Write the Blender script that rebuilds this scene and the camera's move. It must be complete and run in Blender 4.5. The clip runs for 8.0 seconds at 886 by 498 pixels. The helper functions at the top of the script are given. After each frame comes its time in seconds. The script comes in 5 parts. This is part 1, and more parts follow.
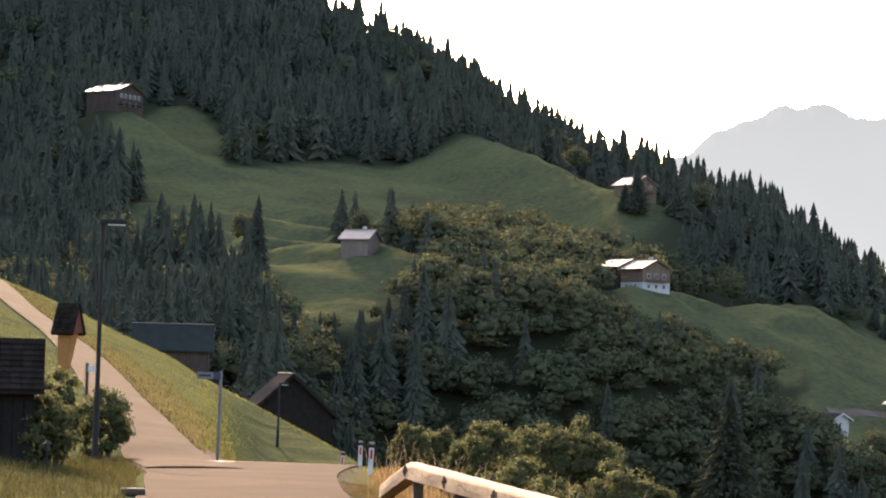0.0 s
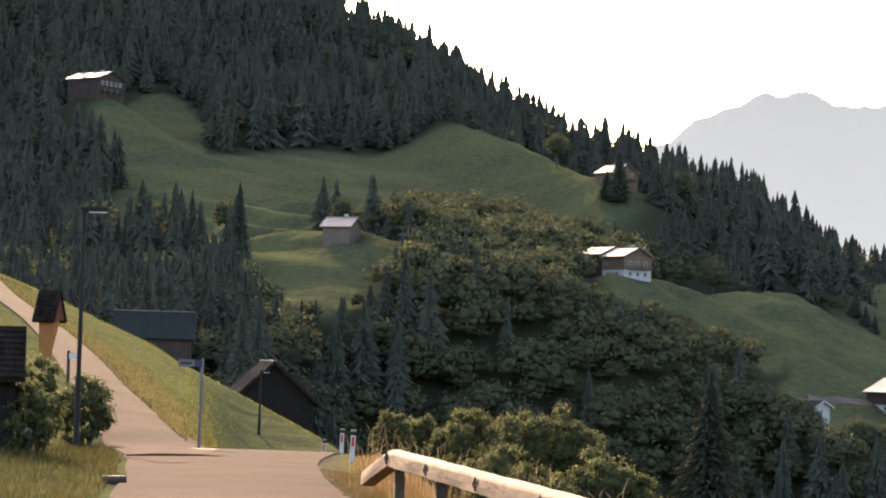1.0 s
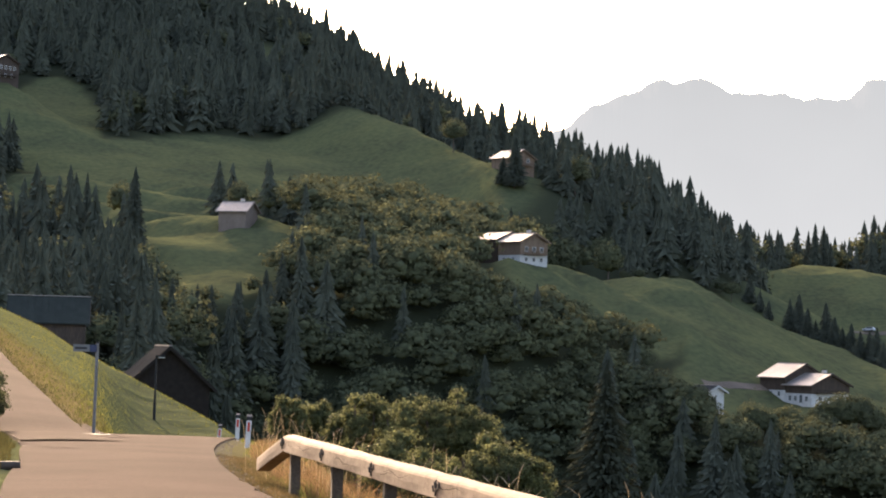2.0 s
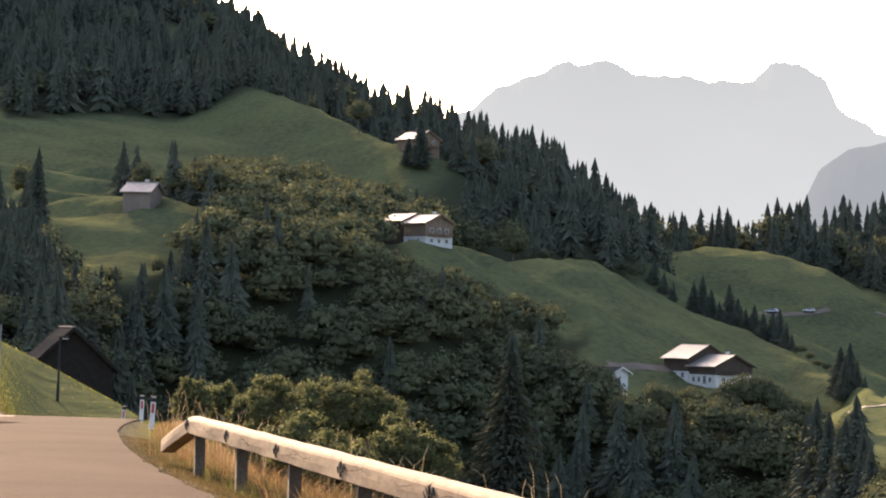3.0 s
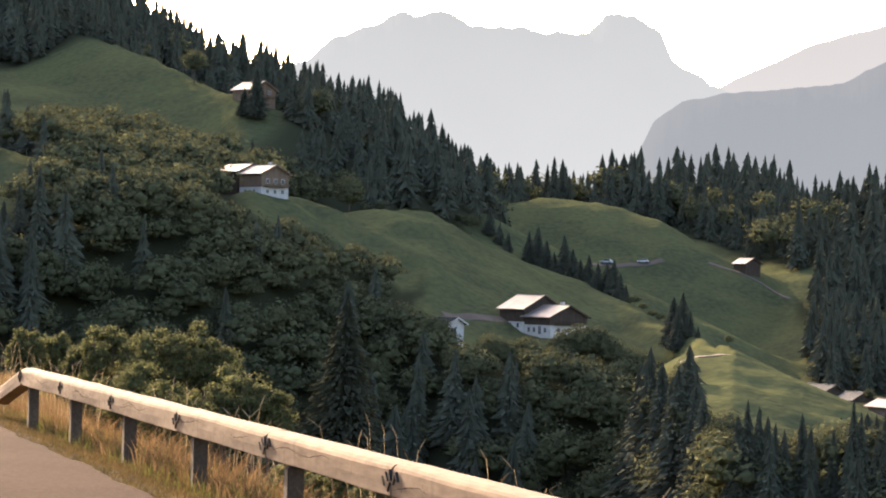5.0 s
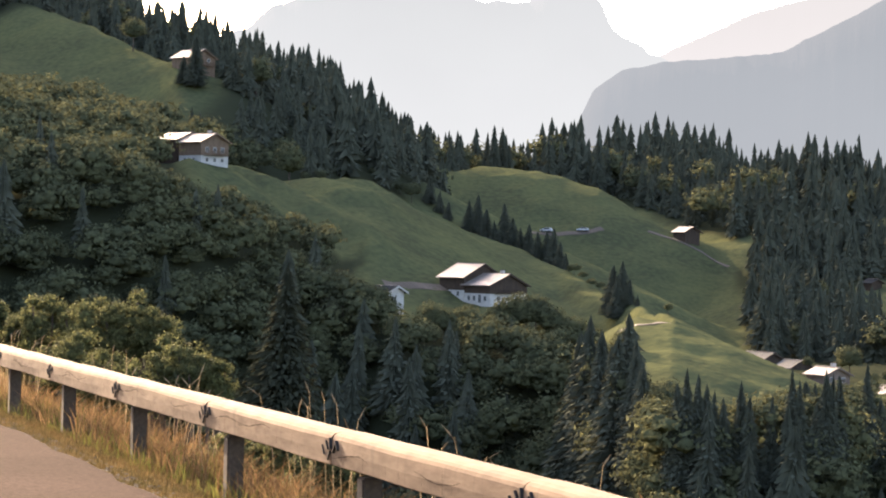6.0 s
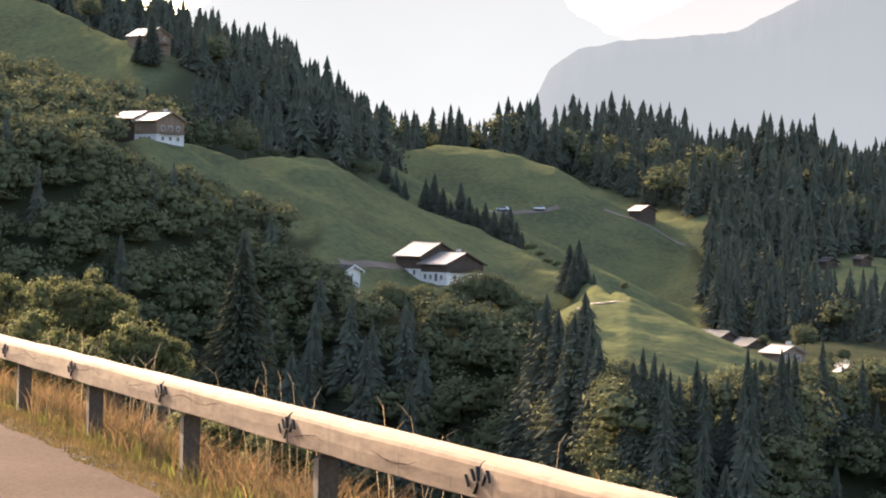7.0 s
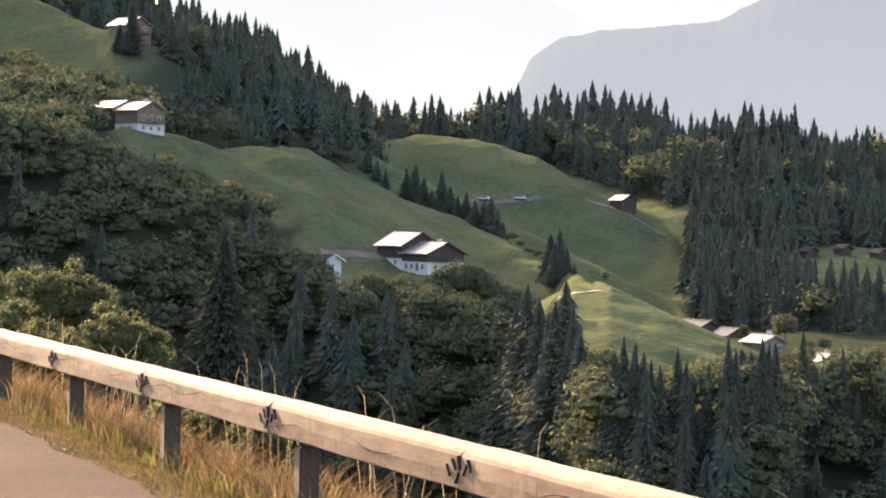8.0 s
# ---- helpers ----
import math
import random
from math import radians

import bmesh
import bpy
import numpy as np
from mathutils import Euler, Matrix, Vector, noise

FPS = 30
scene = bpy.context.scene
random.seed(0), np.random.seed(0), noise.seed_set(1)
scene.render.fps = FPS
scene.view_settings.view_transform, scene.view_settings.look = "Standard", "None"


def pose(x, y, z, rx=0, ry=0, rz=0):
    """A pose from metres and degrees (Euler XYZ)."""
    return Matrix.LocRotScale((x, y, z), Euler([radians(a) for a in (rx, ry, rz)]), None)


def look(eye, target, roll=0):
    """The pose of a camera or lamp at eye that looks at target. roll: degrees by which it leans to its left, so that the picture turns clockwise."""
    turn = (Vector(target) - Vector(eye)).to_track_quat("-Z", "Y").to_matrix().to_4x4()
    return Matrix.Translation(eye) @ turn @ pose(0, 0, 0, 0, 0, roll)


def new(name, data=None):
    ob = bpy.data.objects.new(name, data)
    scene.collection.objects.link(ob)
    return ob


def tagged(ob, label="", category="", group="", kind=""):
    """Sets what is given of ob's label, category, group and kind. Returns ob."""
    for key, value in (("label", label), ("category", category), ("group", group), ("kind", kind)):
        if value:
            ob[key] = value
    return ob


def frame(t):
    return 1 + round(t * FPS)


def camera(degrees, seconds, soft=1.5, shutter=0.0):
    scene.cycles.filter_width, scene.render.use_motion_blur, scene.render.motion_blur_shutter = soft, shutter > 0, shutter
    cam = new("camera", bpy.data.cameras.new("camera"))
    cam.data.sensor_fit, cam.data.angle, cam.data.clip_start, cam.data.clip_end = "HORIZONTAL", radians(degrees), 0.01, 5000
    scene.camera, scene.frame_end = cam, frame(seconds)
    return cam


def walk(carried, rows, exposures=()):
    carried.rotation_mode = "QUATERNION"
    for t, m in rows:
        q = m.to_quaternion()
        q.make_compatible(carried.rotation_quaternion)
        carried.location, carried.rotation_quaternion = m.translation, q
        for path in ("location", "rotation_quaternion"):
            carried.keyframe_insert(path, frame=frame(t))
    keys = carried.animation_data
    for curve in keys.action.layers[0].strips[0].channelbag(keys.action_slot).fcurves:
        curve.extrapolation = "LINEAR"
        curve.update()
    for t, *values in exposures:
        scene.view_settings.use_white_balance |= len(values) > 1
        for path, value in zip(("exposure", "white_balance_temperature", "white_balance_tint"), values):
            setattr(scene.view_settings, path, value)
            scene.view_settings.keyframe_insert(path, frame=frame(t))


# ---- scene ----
cam = camera(20.0, 8.0, soft=2.0)
EYE = 1.5
# seconds, heading (left +), pitch, lean, in degrees: the camera turns where it stands
TURNS = [
    (0.0, 0.0, 2.86, -1.5), (0.5, -0.046, 2.743, -1.49), (1.0, -0.42, 2.588, -1.5), (1.5, -1.476, 2.471, -1.52),
    (1.7, -2.03, 2.41, -1.52), (2.8, -4.51, 2.02, -1.53), (3.0, -4.948, 1.94, -1.53), (3.5, -5.95, 1.705, -1.53),
    (4.0, -6.981, 1.47, -1.52), (4.5, -7.856, 1.229, -1.49), (5.0, -8.684, 0.917, -1.48), (6.5, -10.591, -0.041, -1.43),
    (7.0, -11.047, -0.226, -1.42), (7.5, -11.368, -0.356, -1.41), (8.0, -11.48, -0.454, -1.41),
]
walk(cam, [(t, pose(0, 0, EYE, 90 + pitch, lean, heading)) for t, heading, pitch, lean in TURNS],
     exposures=[(0.0, 2.15, 6550, 19), (1.5, 2.1, 6550, 19), (3.0, 2.1, 6550, 19), (4.2, 2.05, 6550, 19), (5.0, 2.12, 6550, 19), (6.5, 2.42, 6550, 19), (8.0, 2.58, 6550, 19)])

# ---- light ----
SUN_AZ, SUN_EL = -13.0, 18.5          # degrees, clockwise from +y; above the horizon
world = bpy.data.worlds.new("sky")
scene.world = world
world.use_nodes = True
wn = world.node_tree
sky = wn.nodes.new("ShaderNodeTexSky")
sky.sky_type = "NISHITA"
sky.sun_disc = False
sky.sun_elevation, sky.sun_rotation = radians(SUN_EL), radians(SUN_AZ)
sky.air_density, sky.dust_density, sky.ozone_density = 1.0, 4.0, 1.0
wn.links.new(sky.outputs[0], wn.nodes["Background"].inputs[0])
wn.nodes["Background"].inputs[1].default_value = 0.15
sun_data = bpy.data.lights.new("sun", "SUN")
sun_data.energy, sun_data.angle, sun_data.color = 4.6, radians(0.6), (1.0, 0.77, 0.5)
sun_way = Vector((math.sin(radians(SUN_AZ)) * math.cos(radians(SUN_EL)), math.cos(radians(SUN_AZ)) * math.cos(radians(SUN_EL)), math.sin(radians(SUN_EL))))
sun = new("sun", sun_data)
sun.matrix_world = look(sun_way * 100, (0, 0, 0))


# ---- materials ----
def material(name, colour, rough=0.8, metal=0.0, second=None, scale=1.0, bump=0.0, fine=None, object_space=False, random_value=0.0, translucent=0.0, island=0.0, stretch=(1, 1, 1), spec=0.3):
    """A surface with a coarse and a fine variation between two colours, and relief; scale is in waves a metre."""
    m = bpy.data.materials.new(name)
    m.use_nodes = True
    nt = m.node_tree
    b = nt.nodes["Principled BSDF"]
    b.inputs["Roughness"].default_value, b.inputs["Metallic"].default_value = rough, metal
    b.inputs["Specular IOR Level"].default_value = spec
    second = second or tuple(c * 0.7 for c in colour)
    if object_space:
        place = nt.nodes.new("ShaderNodeTexCoord").outputs["Object"]
    else:
        place = nt.nodes.new("ShaderNodeNewGeometry").outputs["Position"]
    mp = nt.nodes.new("ShaderNodeMapping")
    mp.inputs["Scale"].default_value = stretch
    nt.links.new(place, mp.inputs["Vector"])
    n1, n2 = nt.nodes.new("ShaderNodeTexNoise"), nt.nodes.new("ShaderNodeTexNoise")
    n1.inputs["Scale"].default_value, n1.inputs["Detail"].default_value = scale, 4
    n2.inputs["Scale"].default_value, n2.inputs["Detail"].default_value = fine or scale * 9, 3
    nt.links.new(mp.outputs[0], n1.inputs["Vector"])
    nt.links.new(mp.outputs[0], n2.inputs["Vector"])
    add = nt.nodes.new("ShaderNodeMath")
    add.operation = "ADD"
    nt.links.new(n1.outputs["Fac"], add.inputs[0])
    nt.links.new(n2.outputs["Fac"], add.inputs[1])
    ramp = nt.nodes.new("ShaderNodeMapRange")
    ramp.inputs["From Min"].default_value, ramp.inputs["From Max"].default_value = 0.75, 1.25
    nt.links.new(add.outputs[0], ramp.inputs["Value"])
    mix = nt.nodes.new("ShaderNodeMix")
    mix.data_type = "RGBA"
    mix.inputs["A"].default_value, mix.inputs["B"].default_value = (*second, 1), (*colour, 1)
    nt.links.new(ramp.outputs[0], mix.inputs["Factor"])
    out = mix.outputs["Result"]
    if random_value or island:
        hsv = nt.nodes.new("ShaderNodeHueSaturation")
        src = nt.nodes.new("ShaderNodeNewGeometry").outputs["Random Per Island"] if island else nt.nodes.new("ShaderNodeObjectInfo").outputs["Random"]
        rg = nt.nodes.new("ShaderNodeMapRange")
        amount = island or random_value
        rg.inputs["To Min"].default_value, rg.inputs["To Max"].default_value = 1 - amount, 1 + amount
        nt.links.new(src, rg.inputs["Value"])
        nt.links.new(rg.outputs[0], hsv.inputs["Value"])
        nt.links.new(out, hsv.inputs["Color"])
        out = hsv.outputs[0]
    nt.links.new(out, b.inputs["Base Color"])
    if bump:
        bp = nt.nodes.new("ShaderNodeBump")
        bp.inputs["Strength"].default_value, bp.inputs["Distance"].default_value = 0.6, bump
        nt.links.new(add.outputs[0], bp.inputs["Height"])
        nt.links.new(bp.outputs[0], b.inputs["Normal"])
    if translucent:
        tr = nt.nodes.new("ShaderNodeBsdfTranslucent")
        nt.links.new(out, tr.inputs["Color"])
        ms = nt.nodes.new("ShaderNodeMixShader")
        ms.inputs[0].default_value = translucent
        nt.links.new(b.outputs[0], ms.inputs[1])
        nt.links.new(tr.outputs[0], ms.inputs[2])
        nt.links.new(ms.outputs[0], nt.nodes["Material Output"].inputs["Surface"])
    return m


ASPHALT = material("asphalt", (0.054, 0.035, 0.0265), 1.0, second=(0.038, 0.0245, 0.0185), scale=0.6, fine=60, bump=0.004, spec=0.008)


def add_speckle(m, scale, light, dark):
    """Pale and dark stone chips showing in a worn surface, and long faint wheel marks."""
    nt = m.node_tree
    b = nt.nodes["Principled BSDF"]
    old = b.inputs["Base Color"].links[0].from_socket
    geo = nt.nodes.new("ShaderNodeNewGeometry")
    n = nt.nodes.new("ShaderNodeTexVoronoi")
    n.inputs["Scale"].default_value = scale
    nt.links.new(geo.outputs["Position"], n.inputs["Vector"])
    sep = nt.nodes.new("ShaderNodeSeparateColor")
    nt.links.new(n.outputs["Color"], sep.inputs[0])
    rg = nt.nodes.new("ShaderNodeMapRange")
    rg.inputs["To Min"].default_value, rg.inputs["To Max"].default_value = dark, light
    nt.links.new(sep.outputs[0], rg.inputs["Value"])
    w = nt.nodes.new("ShaderNodeTexNoise")
    w.inputs["Scale"].default_value, w.inputs["Detail"].default_value = 0.25, 6
    nt.links.new(geo.outputs["Position"], w.inputs["Vector"])
    rw = nt.nodes.new("ShaderNodeMapRange")
    rw.inputs["From Min"].default_value, rw.inputs["From Max"].default_value = 0.35, 0.65
    rw.inputs["To Min"].default_value, rw.inputs["To Max"].default_value = 0.86, 1.12
    nt.links.new(w.outputs["Fac"], rw.inputs["Value"])
    mul = nt.nodes.new("ShaderNodeMath")
    mul.operation = "MULTIPLY"
    nt.links.new(rg.outputs[0], mul.inputs[0])
    nt.links.new(rw.outputs[0], mul.inputs[1])
    sc = nt.nodes.new("ShaderNodeVectorMath")
    sc.operation = "SCALE"
    nt.links.new(old, sc.inputs[0])
    nt.links.new(mul.outputs[0], sc.inputs["Scale"])
    nt.links.new(sc.outputs[0], b.inputs["Base Color"])


add_speckle(ASPHALT, 55.0, 1.3, 0.72)
TIMBER = material("weathered_timber", (0.21, 0.138, 0.086), 0.95, second=(0.125, 0.078, 0.048), scale=2.2, fine=18, bump=0.006, object_space=True, random_value=0.1, stretch=(1, 0.25, 1), spec=0.2)


def add_stains(m, stretch, amount):
    """Dark vertical weather stains and knots on timber."""
    nt = m.node_tree
    b = nt.nodes["Principled BSDF"]
    old = b.inputs["Base Color"].links[0].from_socket
    tc = nt.nodes.new("ShaderNodeTexCoord")
    mp = nt.nodes.new("ShaderNodeMapping")
    mp.inputs["Scale"].default_value = stretch
    n = nt.nodes.new("ShaderNodeTexNoise")
    n.inputs["Scale"].default_value, n.inputs["Detail"].default_value = 1.0, 5
    rg = nt.nodes.new("ShaderNodeMapRange")
    rg.inputs["From Min"].default_value, rg.inputs["From Max"].default_value = 0.58, 0.72
    rg.inputs["To Max"].default_value = amount
    mix = nt.nodes.new("ShaderNodeMix")
    mix.data_type = "RGBA"
    mix.inputs["B"].default_value = (0.09, 0.06, 0.04, 1)
    nt.links.new(tc.outputs["Object"], mp.inputs["Vector"])
    nt.links.new(mp.outputs[0], n.inputs["Vector"])
    nt.links.new(n.outputs["Fac"], rg.inputs["Value"])
    nt.links.new(rg.outputs[0], mix.inputs["Factor"])
    nt.links.new(old, mix.inputs["A"])
    nt.links.new(mix.outputs["Result"], b.inputs["Base Color"])


add_stains(TIMBER, (2.0, 7.0, 1.6), 0.6)
add_stains(TIMBER, (0.8, 15.0, 0.5), 0.6)
TIMBER_END = material("grey_timber", (0.085, 0.064, 0.046), 0.9, second=(0.045, 0.034, 0.025), scale=4, bump=0.004, object_space=True)
DARK_WOOD = material("dark_wood", (0.075, 0.05, 0.035), 0.8, second=(0.04, 0.028, 0.02), scale=1.2, fine=6, bump=0.02, object_space=True, stretch=(1, 1, 0.2))
TAN_WOOD = material("tan_wood", (0.2, 0.135, 0.09), 0.8, second=(0.12, 0.08, 0.052), scale=1.0, fine=6, bump=0.02, object_space=True, stretch=(1, 1, 0.2))
PALE_WALL = material("pale_boards", (0.2, 0.15, 0.12), 0.85, second=(0.14, 0.105, 0.082), scale=0.7, fine=6, bump=0.01, object_space=True, stretch=(1, 1, 0.2))
PLASTER = material("plaster", (0.52, 0.5, 0.47), 0.9, second=(0.38, 0.365, 0.34), scale=0.7, bump=0.01, object_space=True)
GREY_ROOF = material("grey_roof", (0.1, 0.097, 0.095), 0.8, second=(0.07, 0.068, 0.065), scale=0.6, fine=8, bump=0.01, object_space=True, spec=0.2)
SLATE_ROOF = material("slate_roof", (0.036, 0.04, 0.034), 1.0, second=(0.027, 0.03, 0.026), scale=0.6, fine=8, bump=0.01, object_space=True, spec=0.05)
ROOF = material("roof_sheet", (0.28, 0.235, 0.205), 0.5, metal=0.4, second=(0.21, 0.175, 0.15), scale=0.5, fine=8, bump=0.01, object_space=True, spec=0.5)
ROOF_OLD = material("old_roof", (0.06, 0.058, 0.055), 1.0, second=(0.04, 0.039, 0.037), scale=0.6, bump=0.02, object_space=True, spec=0.0)
# dark wood again, near black: the walls' shaded side is put into the colour
SHADED_BOARDS = material("shaded_boards", (0.022, 0.018, 0.015), 0.9, second=(0.012, 0.01, 0.009), scale=2, object_space=True, spec=0.1)
SHINGLE = material("shingle", (0.026, 0.021, 0.017), 0.95, second=(0.012, 0.0095, 0.0075), spec=0.0, scale=3, bump=0.006, object_space=True, random_value=0.25)
STEEL = material("galvanised_steel", (0.16, 0.16, 0.155), 0.6, metal=0.3, scale=5, object_space=True)
DARK_STEEL = material("dark_steel", (0.02, 0.02, 0.02), 0.7, metal=0.0, spec=0.2, scale=5, object_space=True)
IRON = material("nail_iron", (0.02, 0.017, 0.015), 0.6, scale=20, object_space=True)
WHITE = material("white_plastic", (0.55, 0.54, 0.52), 0.6, second=(0.42, 0.41, 0.39), scale=3, object_space=True)
BLACK = material("black_plastic", (0.012, 0.012, 0.014), 0.5, scale=3, object_space=True)
RED = material("red_reflector", (0.45, 0.03, 0.02), 0.3, scale=3, object_space=True)
BLUE = material("blue_panel", (0.025, 0.035, 0.08), 0.4, scale=3, object_space=True)
ORANGE = material("ochre_paint", (0.36, 0.17, 0.05), 0.75, second=(0.24, 0.105, 0.03), scale=4, object_space=True)
RUST_BOARD = material("rust_boards", (0.14, 0.045, 0.022), 0.85, second=(0.08, 0.026, 0.014), scale=6, object_space=True)
GLASS = material("window_glass", (0.03, 0.035, 0.04), 0.08, scale=1, object_space=True, spec=0.6)
CAR_PAINT = material("car_paint", (0.6, 0.6, 0.62), 0.25, scale=1, object_space=True, spec=0.6)
BARK = material("bark", (0.11, 0.08, 0.06), 0.9, second=(0.05, 0.04, 0.03), scale=3, bump=0.02, object_space=True)
# far needles are lightened for haze; the near spruce keeps a darker colour
HAZED_NEEDLES = material("hazed_needles", (0.09, 0.095, 0.068), 0.95, second=(0.062, 0.067, 0.049), scale=0.03, fine=0.4, island=0.06, translucent=0.06, spec=0.0)
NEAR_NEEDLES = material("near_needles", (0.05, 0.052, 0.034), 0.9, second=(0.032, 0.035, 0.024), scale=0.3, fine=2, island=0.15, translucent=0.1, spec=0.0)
LEAVES = material("broad_leaves", (0.108, 0.112, 0.058), 0.95, second=(0.07, 0.076, 0.044), scale=0.05, fine=0.4, island=0.15, translucent=0.22, spec=0.0)
NEAR_LEAVES = material("shrub_leaves", (0.13, 0.132, 0.055), 0.9, second=(0.065, 0.072, 0.034), scale=0.6, fine=2.5, island=0.35, translucent=0.5, spec=0.05)
# browner than the meadow blades, and darkened to carry the bank's shade
BANK_BLADE = material("bank_grass", (0.1, 0.085, 0.03), 0.95, spec=0.0, second=(0.04, 0.04, 0.017), scale=0.5, fine=3.0, island=0.35, translucent=0.32)
GRASS_BLADE = material("grass_blades", (0.13, 0.128, 0.034), 0.9, spec=0.0, second=(0.085, 0.09, 0.026), scale=0.25, fine=2.0, island=0.2, translucent=0.45)
VERGE_BLADE = material("trodden_grass", (0.15, 0.1, 0.045), 0.95, spec=0.0, second=(0.07, 0.06, 0.025), scale=1.5, fine=6.0, island=0.35, translucent=0.3)
CRACK = material("drying_crack", (0.03, 0.02, 0.014), 1.0, scale=20, object_space=True, spec=0.0)
DRY_BLADE = material("dry_grass", (0.23, 0.142, 0.066), 0.9, spec=0.02, second=(0.1, 0.06, 0.03), scale=0.6, fine=5.0, island=0.4, translucent=0.38)
STALK = material("seed_stalks", (0.3, 0.235, 0.15), 0.9, second=(0.3, 0.23, 0.14), scale=2, island=0.3, translucent=0.4, spec=0.0)
GRAVEL = material("gravel", (0.12, 0.095, 0.073), 0.9, second=(0.065, 0.05, 0.038), scale=5, fine=40, bump=0.01)


def ground_material():
    """Meadow and forest floor, mixed by where the woods stand, with trampled and dry patches."""
    m = material("meadow", (0.091, 0.097, 0.044), 0.95, second=(0.055, 0.061, 0.033), scale=0.05, fine=0.55, bump=0.5, spec=0.0)
    nt = m.node_tree
    b = nt.nodes["Principled BSDF"]
    old = b.inputs["Base Color"].links[0].from_socket
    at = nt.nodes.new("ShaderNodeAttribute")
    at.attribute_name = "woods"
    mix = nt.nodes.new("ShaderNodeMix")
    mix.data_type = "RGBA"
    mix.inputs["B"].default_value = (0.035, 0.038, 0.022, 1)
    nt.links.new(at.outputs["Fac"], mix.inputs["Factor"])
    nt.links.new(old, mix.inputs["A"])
    dry = nt.nodes.new("ShaderNodeMix")
    dry.data_type = "RGBA"
    dry.inputs["B"].default_value = (0.15, 0.105, 0.05, 1)
    at2 = nt.nodes.new("ShaderNodeAttribute")
    at2.attribute_name = "dry"
    nt.links.new(at2.outputs["Fac"], dry.inputs["Factor"])
    nt.links.new(mix.outputs["Result"], dry.inputs["A"])
    nt.links.new(dry.outputs["Result"], b.inputs["Base Color"])
    return m


MEADOW = ground_material()


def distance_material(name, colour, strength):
    """A plain backdrop of far mountains: their haze is painted into the glow."""
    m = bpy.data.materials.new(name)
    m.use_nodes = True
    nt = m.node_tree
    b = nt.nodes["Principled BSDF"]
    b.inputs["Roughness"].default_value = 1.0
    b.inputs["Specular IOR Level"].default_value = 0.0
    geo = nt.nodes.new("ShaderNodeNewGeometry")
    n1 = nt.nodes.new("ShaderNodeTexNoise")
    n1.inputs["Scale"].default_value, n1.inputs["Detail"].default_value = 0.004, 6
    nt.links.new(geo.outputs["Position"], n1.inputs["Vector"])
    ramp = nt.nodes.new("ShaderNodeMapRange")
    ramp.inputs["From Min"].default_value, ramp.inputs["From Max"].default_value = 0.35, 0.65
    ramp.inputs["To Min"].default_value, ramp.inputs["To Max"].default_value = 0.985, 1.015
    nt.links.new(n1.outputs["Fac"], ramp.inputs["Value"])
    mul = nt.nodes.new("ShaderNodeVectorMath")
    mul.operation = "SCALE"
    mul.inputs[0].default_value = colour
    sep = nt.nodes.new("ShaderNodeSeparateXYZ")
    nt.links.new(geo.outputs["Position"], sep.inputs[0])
    # painted mist: the glow brightens towards the foot of the range
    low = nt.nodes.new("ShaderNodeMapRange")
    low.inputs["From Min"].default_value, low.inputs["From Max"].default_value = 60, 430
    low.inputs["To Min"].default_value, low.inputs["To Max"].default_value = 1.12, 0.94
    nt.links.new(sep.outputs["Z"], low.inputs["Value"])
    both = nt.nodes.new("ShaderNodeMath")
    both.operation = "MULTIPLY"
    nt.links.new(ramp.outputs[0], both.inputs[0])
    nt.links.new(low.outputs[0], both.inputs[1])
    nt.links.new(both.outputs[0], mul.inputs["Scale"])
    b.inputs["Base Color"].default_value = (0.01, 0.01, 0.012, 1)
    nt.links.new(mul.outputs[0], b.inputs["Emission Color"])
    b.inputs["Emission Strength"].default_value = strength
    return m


# ---- small helpers ----
def mesh_object(name, verts, faces, mat, parent=None, label="", smooth=False):
    me = bpy.data.meshes.new(name)
    me.from_pydata([tuple(v) for v in verts], [], [tuple(f) for f in faces])
    me.materials.append(mat)
    if smooth:
        me.polygons.foreach_set("use_smooth", [True] * len(me.polygons))
    ob = new(name, me)
    if parent is not None:
        ob.parent = parent
    if label:
        ob["label"] = label
    return ob


def tri_object(name, verts, tris, mat, parent=None, smooth=False, normals=None):
    """A large mesh of triangles from arrays; normals: the way that each corner faces, for foliage that shades as a crown."""
    me = bpy.data.meshes.new(name)
    verts, tris = np.asarray(verts, dtype=np.float32), np.asarray(tris, dtype=np.int32)
    if normals is not None:
        smooth = True
        normals = np.asarray(normals, dtype=np.float32)
        normals = normals / (np.linalg.norm(normals, axis=1)[:, None] + 1e-9)
        a, b, c = verts[tris[:, 0]], verts[tris[:, 1]], verts[tris[:, 2]]
        turned = np.sum(np.cross(b - a, c - a) * normals[tris].sum(1), axis=1) < 0
        tris = np.where(turned[:, None], tris[:, ::-1], tris)
    me.vertices.add(len(verts))
    me.vertices.foreach_set("co", verts.ravel())
    me.loops.add(tris.size)
    me.loops.foreach_set("vertex_index", tris.ravel())
    me.polygons.add(len(tris))
    me.polygons.foreach_set("loop_start", np.arange(0, tris.size, 3, dtype=np.int32))
    me.polygons.foreach_set("use_smooth", np.full(len(tris), smooth))
    me.update(calc_edges=True)
    if normals is not None:
        me.attributes.new("custom_normal", "FLOAT_VECTOR", "POINT").data.foreach_set("vector", normals.ravel())
    me.materials.append(mat)
    ob = new(name, me)
    if parent is not None:
        ob.parent = parent
    return ob


def part(name, bm, mat, parent, label=""):
    me = bpy.data.meshes.new(name)
    bm.to_mesh(me)
    bm.free()
    me.materials.append(mat)
    ob = new(name, me)
    ob.parent = parent
    if label:
        ob["label"] = label
    return ob


